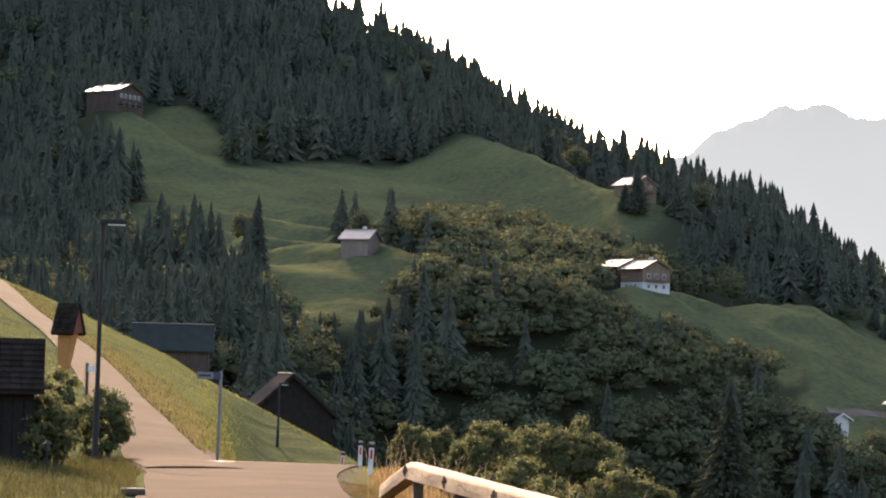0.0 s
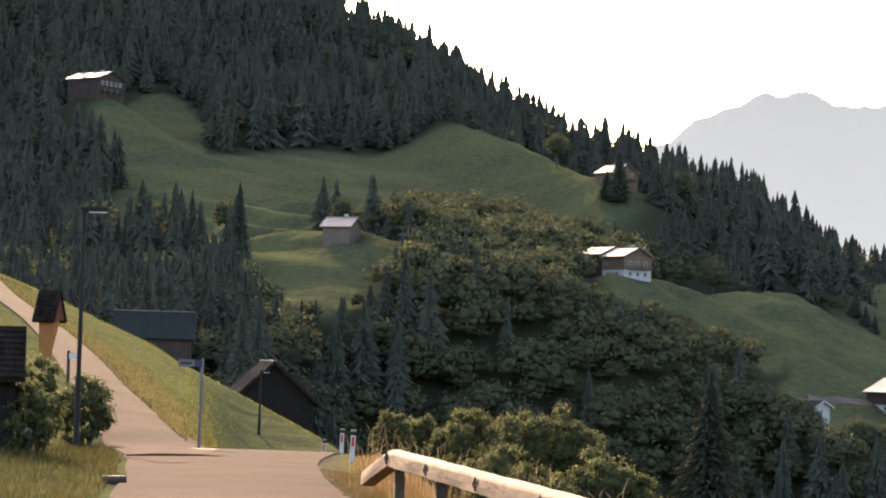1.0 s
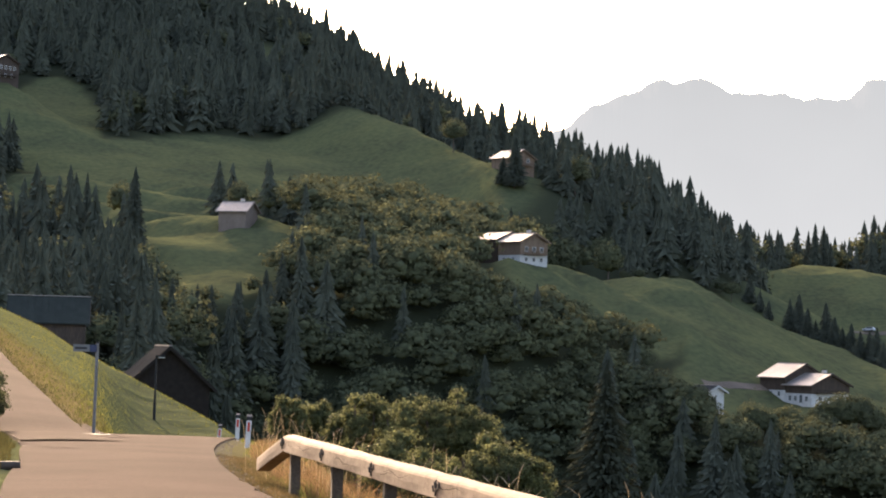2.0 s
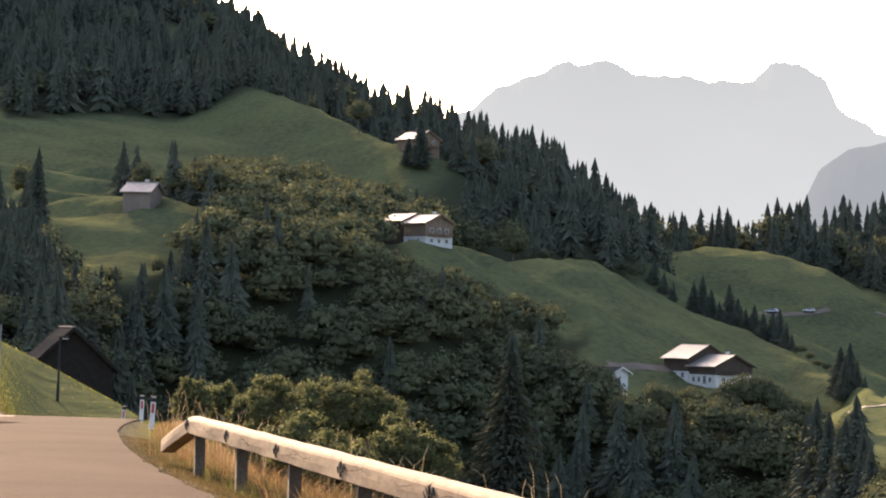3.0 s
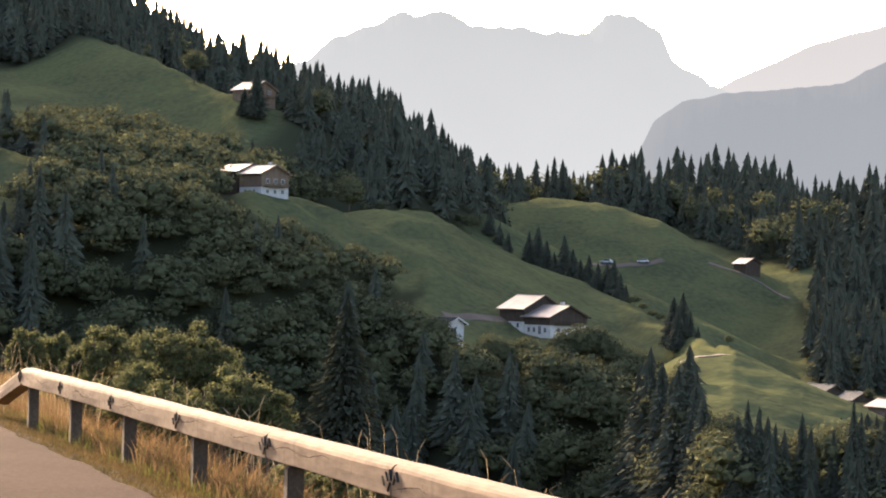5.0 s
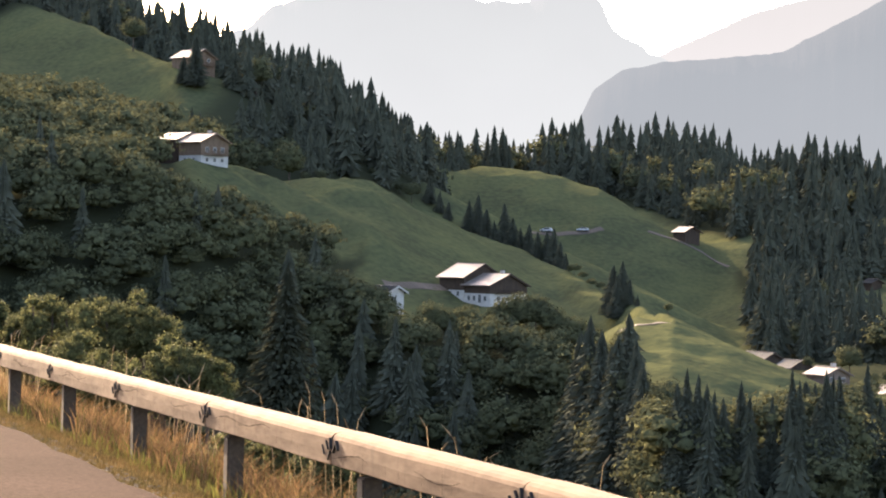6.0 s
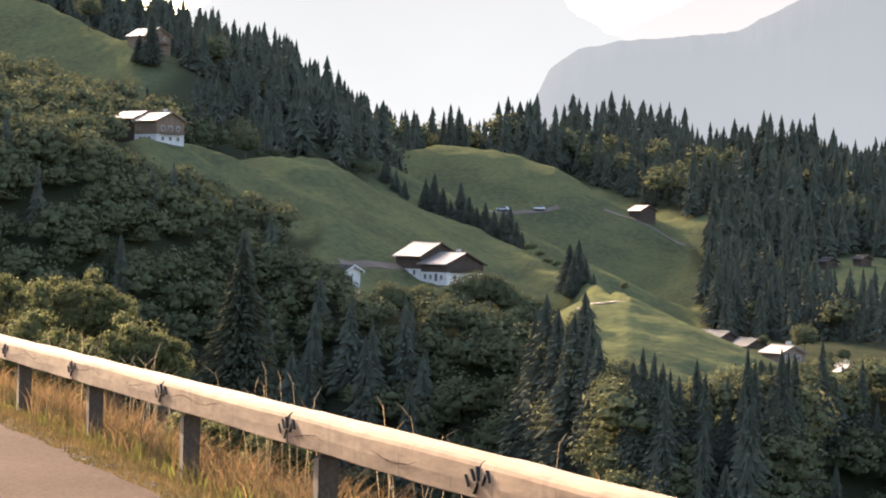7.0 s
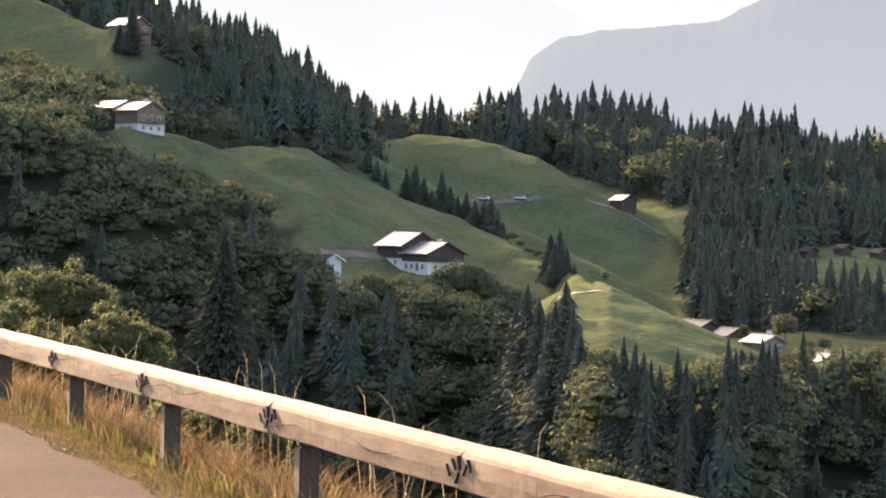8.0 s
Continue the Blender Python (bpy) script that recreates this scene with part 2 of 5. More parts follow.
def box(x0, x1, y0, y1, z0, z1, bevel=0.0):
    bm = bmesh.new()
    bmesh.ops.create_cube(bm, size=1.0, matrix=Matrix.Translation(((x0 + x1) / 2, (y0 + y1) / 2, (z0 + z1) / 2)) @ Matrix.Diagonal((x1 - x0, y1 - y0, z1 - z0, 1)))
    if bevel:
        bmesh.ops.bevel(bm, geom=list(bm.edges), offset=bevel, segments=2, affect="EDGES")
    return bm


def tube(p0, p1, r0, r1=None, sides=10):
    p0, p1 = Vector(p0), Vector(p1)
    bm = bmesh.new()
    way = p1 - p0
    m = Matrix.Translation((p0 + p1) / 2) @ way.to_track_quat("Z", "Y").to_matrix().to_4x4()
    bmesh.ops.create_cone(bm, cap_ends=True, segments=sides, radius1=r0, radius2=r0 if r1 is None else r1, depth=way.length, matrix=m)
    return bm


def prism(profile, x0, x1):
    """The outline (y, z) drawn out along x."""
    bm = bmesh.new()
    a = [bm.verts.new((x0, y, z)) for y, z in profile]
    b = [bm.verts.new((x1, y, z)) for y, z in profile]
    bm.faces.new(a)
    bm.faces.new(b[::-1])
    for i in range(len(a)):
        j = (i + 1) % len(a)
        bm.faces.new((a[i], b[i], b[j], a[j]))
    bmesh.ops.recalc_face_normals(bm, faces=list(bm.faces))
    return bm


def empty(name, x=0, y=0, z=0, turn=0, label="", category="", group=""):
    ob = new(name)
    ob.empty_display_size = 0.3
    ob.matrix_basis = pose(x, y, z, 0, 0, turn)
    return tagged(ob, label, category, group)


def smooth01(t):
    t = np.clip(t, 0.0, 1.0)
    return t * t * (3 - 2 * t)


# ---- the lie of the land ----
RAIL_TURN, RAIL_OFF = 8.5, 3.9         # the rail's heading to the left of +y, and its distance from the eye
WX, WY = -math.sin(radians(RAIL_TURN)), math.cos(radians(RAIL_TURN))
NX, NY = WY, -WX
RINGS = [300, 400, 500, 600, 700, 800, 900, 1050, 1250, 1600]
SECTIONS = []


def section(bearing, *heights):
    """Heights of the far side of the valley along one bearing, ring by ring."""
    SECTIONS.append((bearing, heights))


section(-14.6, -16, -4, 10, 23, 42, 67, 96, 145, 196, 170)
section(-9.8, -15, -5, 6, 21, 39, 64, 92, 143, 196, 170)
section(-5.9, -16, -6, 6, 22, 43, 66, 91, 138, 193, 170)
section(-2.9, -17, -8, 6, 24, 42, 64, 86, 124, 172, 165)
section(0.1, -18, -9, 5, 24, 40, 58, 77, 111, 146, 147)
section(3.1, -19, -10, 4, 20, 34, 49, 72, 89, 83, 62)
section(6.0, -20, -14, -12, -4, 13, 44, 63, 71, 56, 29)
section(9.0, -22, -22, -20, -13, -9, 20, 33, 38, 24, 13)
section(11.9, -26, -25, -23, -9, -8, -5, 12, 33, 34, 18)
section(14.7, -26, -25, -22, -19, -22, -21, 4, 30, 40, 20)
section(17.5, -27, -28, -26, -24, -24, -13, 12, 31, 32, 5)
section(20.2, -27, -27, -25, -24, -22, -4, 6, 21, 25, 7)
section(23.6, -27, -22, -21, -24, -24, -8, 2, 15, 20, 3)
S_AZ = np.array([s[0] for s in SECTIONS])
S_Z = np.array([s[1] for s in SECTIONS], dtype=float)


def tangents(xs, ys):
    """Slopes for a smooth curve through points that does not overshoot."""
    d = np.diff(ys, axis=-1) / np.diff(xs)
    m = np.zeros_like(ys)
    m[..., 1:-1] = np.where(d[..., 1:] * d[..., :-1] > 0, 2 * d[..., 1:] * d[..., :-1] / (d[..., 1:] + d[..., :-1] + 1e-12), 0)
    m[..., 0], m[..., -1] = d[..., 0], d[..., -1]
    return m


def hermite(xs, ys, ms, x):
    i = np.clip(np.searchsorted(xs, x) - 1, 0, len(xs) - 2)
    h = xs[i + 1] - xs[i]
    t = np.clip((x - xs[i]) / h, 0, 1)
    return ys[i] * (1 + 2 * t) * (1 - t) ** 2 + ms[i] * h * t * (1 - t) ** 2 + ys[i + 1] * t * t * (3 - 2 * t) + ms[i + 1] * h * t * t * (t - 1)


def far_height(az, r):
    rings = np.array([200.0] + RINGS + [2600.0])
    table = np.column_stack([np.interp(S_AZ, [-15, -9, -5, 0, 25], [2, 1, -8, -24, -30]), S_Z, np.full(len(S_AZ), 0.0)])
    ms = tangents(rings, table)
    per = np.array([hermite(rings, table[k], ms[k], r) for k in range(len(S_AZ))])    # (sections, points)
    a = np.clip(az, S_AZ[0], S_AZ[-1])
    i = np.clip(np.searchsorted(S_AZ, a) - 1, 0, len(S_AZ) - 2)
    n = np.arange(len(a))
    t = (a - S_AZ[i]) / (S_AZ[i + 1] - S_AZ[i])
    im, ip = np.maximum(i - 1, 0), np.minimum(i + 2, len(S_AZ) - 1)
    p0, p1, p2, p3 = per[im, n], per[i, n], per[i + 1, n], per[ip, n]
    return p1 + 0.5 * t * (p2 - p0 + t * (2 * p0 - 5 * p1 + 4 * p2 - p3 + t * (3 * (p1 - p2) + p3 - p0)))


BRINK_AZ = [-15, -4.2, -2.8, 7.8, 8.6, 9.4, 13.0, 13.5, 14.3, 15.2, 19.0, 19.8, 25]
BRINK_R = [370, 370, 530, 555, 540, 530, 530, 522, 450, 394, 392, 470, 480]


def ravine(az, r):
    """How deep the ravine's wooded side lies under the even slope."""
    fall = np.maximum(np.interp(az, BRINK_AZ, BRINK_R) - r, 0)
    soft = np.sqrt(fall * fall + 36.0) - 6.0
    return np.minimum(0.8 * soft, 74.0) * smooth01((r - 235) / 90)


SPURS = []


def spur(front, back, *crest, brow=8.0):
    """A rounded grass spur: crest points (bearing, distance, height), with its slope towards the valley and behind."""
    SPURS.append((np.array(crest), front, back, brow))


spur(0.54, 0.25, (9.57, 930, 29.5), (9.89, 930, 33.4), (10.85, 935, 36.5), (12.14, 930, 34.8), (13.56, 920, 29.4), (15.0, 900, 15.5), (15.91, 890, 8.7), brow=26.0)
spur(0.52, 0.30, (6.49, 740, 21.5), (8.03, 745, 23.5), (8.68, 740, 19.5), (9.59, 730, 14.7), (11.15, 710, 7.4), (12.71, 670, 0.0), (13.76, 625, -6.9), (14.79, 560, -9.6), (15.31, 520, -10.1), brow=24.0)
spur(0.19, 0.35, (14.5, 496, -9.0), (15.31, 490, -9.6), (16.86, 480, -13.8), (18.28, 470, -17.9), (19.0, 465, -20.6), brow=15.0)
spur(0.54, 0.40, (0.2, 880, 86), (1.44, 850, 78.3), (2.02, 840, 75.1), (2.74, 820, 67.5), (3.4, 800, 61.2), (3.98, 775, 55.7), (5.21, 765, 50.5), brow=22.0)
spur(0.5, 0.25, (-7.7, 835, 88.0), (-6.9, 822, 81.5), (-6.2, 808, 74.5), (-5.4, 792, 66.5), brow=14.0)
spur(0.38, 0.12, (4.2, 640, 24.0), (4.99, 650, 23.0), (5.89, 655, 19.8), (6.66, 670, 19.8), (7.67, 690, 22.5), (8.43, 685, 20.4), brow=48.0)


def with_spurs(z, az, r):
    for c, front, back, brow in SPURS:
        a0, a1 = c[0, 0], c[-1, 0]
        rc, zc = np.interp(az, c[:, 0], c[:, 1]), np.interp(az, c[:, 0], c[:, 2])
        d = r - rc
        soft = np.sqrt(d * d + brow * brow) - brow
        s = zc - np.where(d < 0, front, back) * soft
        s = s - 0.45 * np.maximum(np.maximum(a0 - az, az - a1), 0) * r * math.pi / 180
        k = 1.6
        m = np.maximum(z, s)
        near = np.abs(z - s) < 12
        z = np.where(near, m + k * np.log1p(np.exp(-np.abs(z - s) / k)), m)
    return z


def right_edge(s):
    u = np.maximum(s - 18, 0)
    return 3.2 + 0.0023 * np.minimum(u, 44) ** 2 + 0.03 * np.maximum(u - 44, 0)


def road_height(s):
    return np.interp(s, [-60, 0, 20, 40, 56, 75, 110, 160], [0, 0, 0, -0.25, -0.6, -1.7, -4.2, -7])


CREST_AZ = [-18, -10.1, -7.5, -6.2, -5.6, -3.9, -2.37, -1.2, 1]
CREST_UP = [5, 2.16, 0.82, 0.25, -0.13, -0.97, -1.76, -2.5, -4.5]
CREST_R = [220, 160, 135, 128, 125, 120, 110, 95, 85]


def near_height(x, y, az, r):
    s, q = x * WX + y * WY, x * NX + y * NY
    e = right_edge(s)
    zr = road_height(s)
    off = q - e
    verge = np.where(off > 0, -0.15 * np.minimum(off, 1.0) - 0.62 * np.maximum(off - 1.0, 0), 0.0)
    bank = 0.17 * np.maximum(e - 2.6 - q, 0) * smooth01((44 - s) / 12) * smooth01((s + 5) / 20)
    z = zr + verge + np.minimum(bank, 2.5)
    # the meadow hill beside the side road
    rc = np.interp(az, CREST_AZ, CREST_R)
    zc = EYE + rc * np.tan(np.radians(np.interp(az, CREST_AZ, CREST_UP)))
    t = (r - 56) / (rc - 56)
    tt = np.clip(t, 0, 1)
    dip = 2.4 * smooth01((az + 5.4) / 1.6)
    rise = -0.6 + (zc + 0.6) * tt - dip * 4 * tt * (1 - tt)
    beyond = np.where(t > 1, -0.03 * (r - rc) - 0.0035 * np.minimum(r - rc, 60) ** 2, 0)
    hill = rise + beyond
    w = smooth01((r - 54) / 6) * smooth01((0.6 - az) / 1.5) * smooth01((az + 60) / 20)
    return z * (1 - w) + hill * w


PADS = []


def ground(x, y):
    x, y = np.atleast_1d(np.asarray(x, dtype=float)), np.atleast_1d(np.asarray(y, dtype=float))
    r, az = np.hypot(x, y), np.degrees(np.arctan2(x, y))
    near = near_height(x, y, az, r)
    far = far_height(az, np.clip(r, 200, 2600))
    far = with_spurs(far, az, r) - ravine(az, r)
    swell = np.array([noise.fractal(Vector((a / 70, b / 70, 0.3)), 1.0, 2.1, 3) for a, b in zip(x, y)])
    far = far + swell * 1.6 * smooth01((r - 250) / 200)
    steps = np.array([noise.noise(Vector((a / 15, b / 9, 7.7))) + 0.5 * noise.noise(Vector((a / 6, b / 5, 3.1))) for a, b in zip(az * r * (math.pi / 180), r)])
    far = far + steps * 0.9 * smooth01((r - 280) / 100) * smooth01((1150 - r) / 200)
    # grazed terraces on the meadows round the barn and the farm
    ledge = smooth01((az + 9) / 1.5) * smooth01((-0.6 - az) / 1.0) * smooth01((r - 560) / 30) * smooth01((760 - r) / 50)
    ledge = ledge + smooth01((az - 4.6) / 0.8) * smooth01((9.4 - az) / 1.0) * smooth01((r - 590) / 25) * smooth01((720 - r) / 30)
    ledge = ledge + 0.7 * smooth01((az + 8) / 0.8) * smooth01((-4.9 - az) / 0.8) * smooth01((r - 770) / 20) * smooth01((850 - r) / 20)
    far = far + 1.8 * ledge * np.sin((r + 9.0 * az + 14.0 * swell + 5.0 * steps) * (2 * math.pi / 36.0))
    w = smooth01((r - 135) / 110)
    out = near * (1 - w) + far * w
    back = smooth01((np.abs(az) - 35) / 60)
    out = out * (1 - back * smooth01((r - 20) / 60))
    for px, py, pz, pr in PADS:
        out = out + (pz - _pad_base[(px, py)]) * np.exp(-((x - px) ** 2 + (y - py) ** 2) / (pr * pr))
    return out


_pad_base = {}


def pad(x, y, z, radius):
    """A terrace: the land takes the height z at a building."""
    _pad_base[(x, y)] = float(ground(x, y)[0])
    PADS.append((x, y, z, radius))


def at(az, r):
    a = radians(az)
    return r * math.sin(a), r * math.cos(a)


def ground_at(x, y):
    return float(ground(x, y)[0])


# terraces: bearing, distance, height, radius
TERRACES = {
    "high_chalet": (-7.63, 830, 87.3, 40), "upper_barn": (-1.96, 600, 29.7, 30), "ridge_farm": (4.27, 770, 56.8, 30),
    "slope_farm": (4.41, 625, 23.5, 30), "large_farm": (11.05, 590, -8.6, 34), "shed": (8.8, 560, -9.7, 16),
    "hut": (15.57, 880, 10.1, 25), "lower_house": (-6.15, 400, -0.3, 14), "valley_barn": (17.4, 620, -21.5, 30), "valley_house": (19.3, 520, -23.5, 40),
}
TERRACES_EXTRA = {"yard": (4.65, 615, 23.0, 18), "gable_yard": (5.0, 621, 22.8, 10), "farm_yard": (11.3, 579, -9.2, 18), "drive_foot": (8.9, 590, -6.4, 13), "drive_middle": (9.6, 592, -5.9, 13), "drive_head": (10.25, 593, -5.3, 11)}
for n_, (az_, r_, z_, p_) in list(TERRACES.items()) + list(TERRACES_EXTRA.items()):
    x_, y_ = at(az_, r_)
    pad(x_, y_, z_, p_)

# meadows: bearing, distance, half widths in degrees and metres
MEADOWS = [
    (-6.2, 850, 1.0, 65), (-5.9, 690, 1.7, 50), (-2.4, 590, 1.8, 62), (0.3, 775, 4.8, 85), (3.6, 805, 1.9, 60), (7.0, 660, 2.3, 42), (8.3, 690, 1.2, 40), (-3.2, 735, 3.2, 70),
    (12.2, 740, 2.6, 130), (10.9, 655, 3.3, 95), (12.6, 905, 3.0, 115), (14.9, 770, 1.75, 185), (16.75, 462, 2.3, 67), (-1.1, 1085, 0.65, 34), (15.6, 650, 1.6, 150), (15.7, 890, 0.9, 40), (16.0, 740, 1.0, 170), (17.5, 882, 1.2, 24), (-6.4, 800, 1.3, 60), (-4.0, 650, 1.5, 60), (7.75, 625, 0.55, 28),
    (9.2, 578, 1.3, 28), (4.9, 618, 1.0, 30), (6.4, 640, 1.9, 36), (21.4, 785, 2.2, 45), (14.2, 548, 0.9, 30), (14.3, 505, 0.7, 28), (13.6, 640, 1.1, 60), (14.7, 600, 0.9, 60), (19.0, 520, 1.6, 20),
]


def woods(x, y):
    """1 inside the woods, 0 on meadows."""
    r, az = np.hypot(x, y), np.degrees(np.arctan2(x, y))
    open_ = np.zeros_like(r)
    for a, d, wa, wd in MEADOWS:
        k = ((az - a) / wa) ** 2 + ((r - d) / wd) ** 2
        open_ = np.maximum(open_, smooth01((1.15 - k) / 0.3))
    return (1 - open_) * smooth01((r - 225) / 40)


LANE = [(-5.5, 46), (-5.95, 53), (-6.4, 60), (-6.93, 70), (-7.46, 80), (-7.98, 94), (-8.61, 107), (-9.25, 116), (-9.7, 124), (-10.1, 136), (-11.2, 165)]


def lane_bearing(r):
    return np.interp(r, [p[1] for p in LANE], [p[0] for p in LANE])


def build_ground():
    azs = np.concatenate([np.arange(-180, -18, 4.0), np.arange(-18, 11.5, 0.22), np.arange(11.5, 16.55, 0.06), np.arange(16.6, 28, 0.22), np.arange(28, 180, 4.0)])
    rs = [0.0, 3.0]
    while rs[-1] < 2600:
        rs.append(rs[-1] + (3.2 if 400 < rs[-1] < 960 else 0.022 * rs[-1]))
    rs.append(4800.0)
    rs = np.array(rs)
    A, Rr = np.meshgrid(np.radians(azs), rs[1:])
    x, y = (Rr * np.sin(A)).ravel(), (Rr * np.cos(A)).ravel()
    z = ground(x, y)
    verts = np.column_stack([x, y, z])
    n, m = len(azs), len(rs) - 1
    i, j = np.meshgrid(np.arange(m - 1), np.arange(n), indexing="ij")
    a, b = i * n + j, i * n + (j + 1) % n
    c, d = (i + 1) * n + (j + 1) % n, (i + 1) * n + j
    tris = np.concatenate([np.stack([a, b, c], -1).reshape(-1, 3), np.stack([a, c, d], -1).reshape(-1, 3)])[:, ::-1]
    centre = len(verts)
    verts = np.vstack([verts, [[0, 0, 0]]])
    k = np.arange(n)
    tris = np.vstack([tris, np.stack([k, (k + 1) % n, np.full(n, centre)], -1)])
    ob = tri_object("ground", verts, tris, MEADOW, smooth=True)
    X, Y = verts[:, 0], verts[:, 1]
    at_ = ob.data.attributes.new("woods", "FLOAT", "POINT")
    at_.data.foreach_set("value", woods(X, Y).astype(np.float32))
    s, q = X * WX + Y * WY, X * NX + Y * NY
    off = q - right_edge(s)
    dryness = np.where((s < 60) & (s > -20), smooth01(1.4 - np.abs(off - 0.6)), 0) * 0.8
    rr, aa = np.hypot(X, Y), np.degrees(np.arctan2(X, Y))
    side = (aa - lane_bearing(rr)) * rr * math.pi / 180
    strip_dry = smooth01((side - 0.7) / 0.5) * smooth01((3.6 - side) / 2.0) * smooth01((rr - 52) / 6) * smooth01((150 - rr) / 30)
    dryness = np.where(s > 34, dryness * 0.45, dryness)
    dryness = np.maximum(dryness, 0.75 * strip_dry)
    at2 = ob.data.attributes.new("dry", "FLOAT", "POINT")
    at2.data.foreach_set("value", dryness.astype(np.float32))
    return tagged(ob, "rolling alpine meadow ground with forest floor in the ravine", "ground", kind="structure")


build_ground()


def strip(name, left, right, mat, lift=0.03, thick=0.25):
    """A road laid on the land between two edge lines, with a real thickness."""
    verts, faces = [], []
    rows = len(left)
    across = 7
    for (lx, ly), (rx, ry) in zip(left, right):
        for k in range(across):
            f = k / (across - 1)
            px, py = lx + (rx - lx) * f, ly + (ry - ly) * f
            verts.append((px, py, ground_at(px, py) + lift + 0.03 * (1 - (2 * f - 1) ** 2)))
    top = len(verts)
    for i in range(rows):
        for k in (0, across - 1):
            v = verts[i * across + k]
            verts.append((v[0], v[1], v[2] - thick))
    for i in range(rows - 1):
        for k in range(across - 1):
            a = i * across + k
            faces.append((a, a + 1, a + across + 1, a + across))
        faces.append((i * across, (i + 1) * across, top + 2 * i + 2, top + 2 * i))
        faces.append((i * across + across - 1, top + 2 * i + 1, top + 2 * i + 3, (i + 1) * across + across - 1))
    return mesh_object(name, verts, faces, mat, smooth=False)


def plan(s, q):
    return s * WX + q * NX, s * WY + q * NY


def road_width(s):
    """The lane's width, which opens towards the junction."""
    return np.interp(s, [0, 34, 42, 48, 54, 60], [2.7, 2.7, 3.15, 3.8, 4.7, 5.75])


def build_roads():
    ss = np.concatenate([np.arange(-30, 6, 1.5), np.arange(6, 30, 0.2), np.arange(30, 60.5, 0.5)])
    right = [plan(s, float(right_edge(s)) + (1.0 if s < 30 else 0.2) * (0.025 * math.sin(s * 2.3) + 0.015 * math.sin(s * 5.1) + 0.02 * noise.noise(Vector((s * 3.1, 0.2, 0))))) for s in ss]
    left = []
    for s in ss:
        wide = road_width(s)
        left.append(plan(s, float(right_edge(s)) - wide))
    ob = strip("road", left, right, ASPHALT, lift=0.04)
    tagged(ob, "narrow worn asphalt lane running past a junction", "road", kind="structure")
    line = LANE
    pts = []
    for k in range(len(line) - 1):
        for f in np.linspace(0, 1, 12, endpoint=False):
            pts.append(np.array(at(line[k][0] * (1 - f) + line[k + 1][0] * f, line[k][1] * (1 - f) + line[k + 1][1] * f)))
    pts = np.array(pts)
    for _ in range(6):
        pts[1:-1] = (pts[:-2] + 2 * pts[1:-1] + pts[2:]) / 4
    way = np.gradient(pts, axis=0)
    way /= np.linalg.norm(way, axis=1)[:, None]
    side = np.column_stack([way[:, 1], -way[:, 0]])
    lf, rt = pts - side * 0.95, pts + side * 0.95
    ob = strip("side_road", lf, rt, ASPHALT, lift=0.07)
    tagged(ob, "steep asphalt side lane climbing past a grass slope", "road", kind="structure")


build_roads()


def track(points, width, label):
    """A gravel farm track on the hillside."""
    pts = []
    for k in range(len(points) - 1):
        for f in np.linspace(0, 1, 14, endpoint=False):
            pts.append(np.array(at(points[k][0] * (1 - f) + points[k + 1][0] * f, points[k][1] * (1 - f) + points[k + 1][1] * f)))
    pts = np.array(pts)
    for _ in range(5):
        pts[1:-1] = (pts[:-2] + 2 * pts[1:-1] + pts[2:]) / 4
    way = np.gradient(pts, axis=0)
    way /= np.linalg.norm(way, axis=1)[:, None]
    side = np.column_stack([way[:, 1], -way[:, 0]]) * width / 2
    tagged(strip("track", pts - side, pts + side, GRAVEL, lift=0.12, thick=0.3), label, "track", kind="structure")


track([(8.7, 589), (9.3, 591), (9.9, 592.5), (10.4, 593)], 3.0, "gravel farm track leading to a farmhouse")
track([(14.1, 486), (14.5, 484), (14.9, 485), (15.25, 492)], 2.6, "gravel track crossing the lower meadow")
track([(14.7, 880), (15.3, 877), (15.9, 871), (16.6, 864)], 1.6, "pale path along the slope past a hut")
track([(12.0, 867), (12.6, 866), (13.3, 868), (13.7, 872)], 2.2, "gravel lay-by on the hillside with parked cars")


# ---- far mountains ----
def mountain(name, crest, distance, depth, colour, strength, rough, label):
    """A massif: a crest line of (bearing, elevation) with rugged flanks before and behind it."""
    az = np.array([c[0] for c in crest])
    up = np.array([c[1] for c in crest])
    a = np.arange(az[0], az[-1], 0.06)
    base = np.interp(a, az, up)
    jag = np.array([noise.fractal(Vector((v * 1.9, distance / 500, 0)), 0.8, 2.2, 5) for v in a])
    e = base + rough * jag
    rows = [(-1.0, 0.0), (-0.75, 0.2), (-0.5, 0.45), (-0.28, 0.68), (-0.12, 0.86), (0, 1.0), (0.15, 0.8), (0.5, 0.4), (1, 0)]
    verts, faces = [], []
    for k, (f, h) in enumerate(rows):
        for j, v in enumerate(a):
            r = distance + f * depth
            wob = 1 + (0.0 if f == 0 else 0.03) * noise.fractal(Vector((v * 2.4, k * 0.7, distance / 300)), 0.8, 2.1, 4)
            top = distance * math.tan(radians(e[j])) + EYE
            x, y = at(v, r)
            verts.append((x, y, -60 + (top + 60) * min(h * wob, 1.0)))
    n = len(a)
    for k in range(len(rows) - 1):
        for j in range(n - 1):
            faces.append((k * n + j, k * n + j + 1, (k + 1) * n + j + 1, (k + 1) * n + j))
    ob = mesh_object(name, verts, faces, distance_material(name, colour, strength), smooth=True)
    return tagged(ob, label, "mountain", kind="structure")


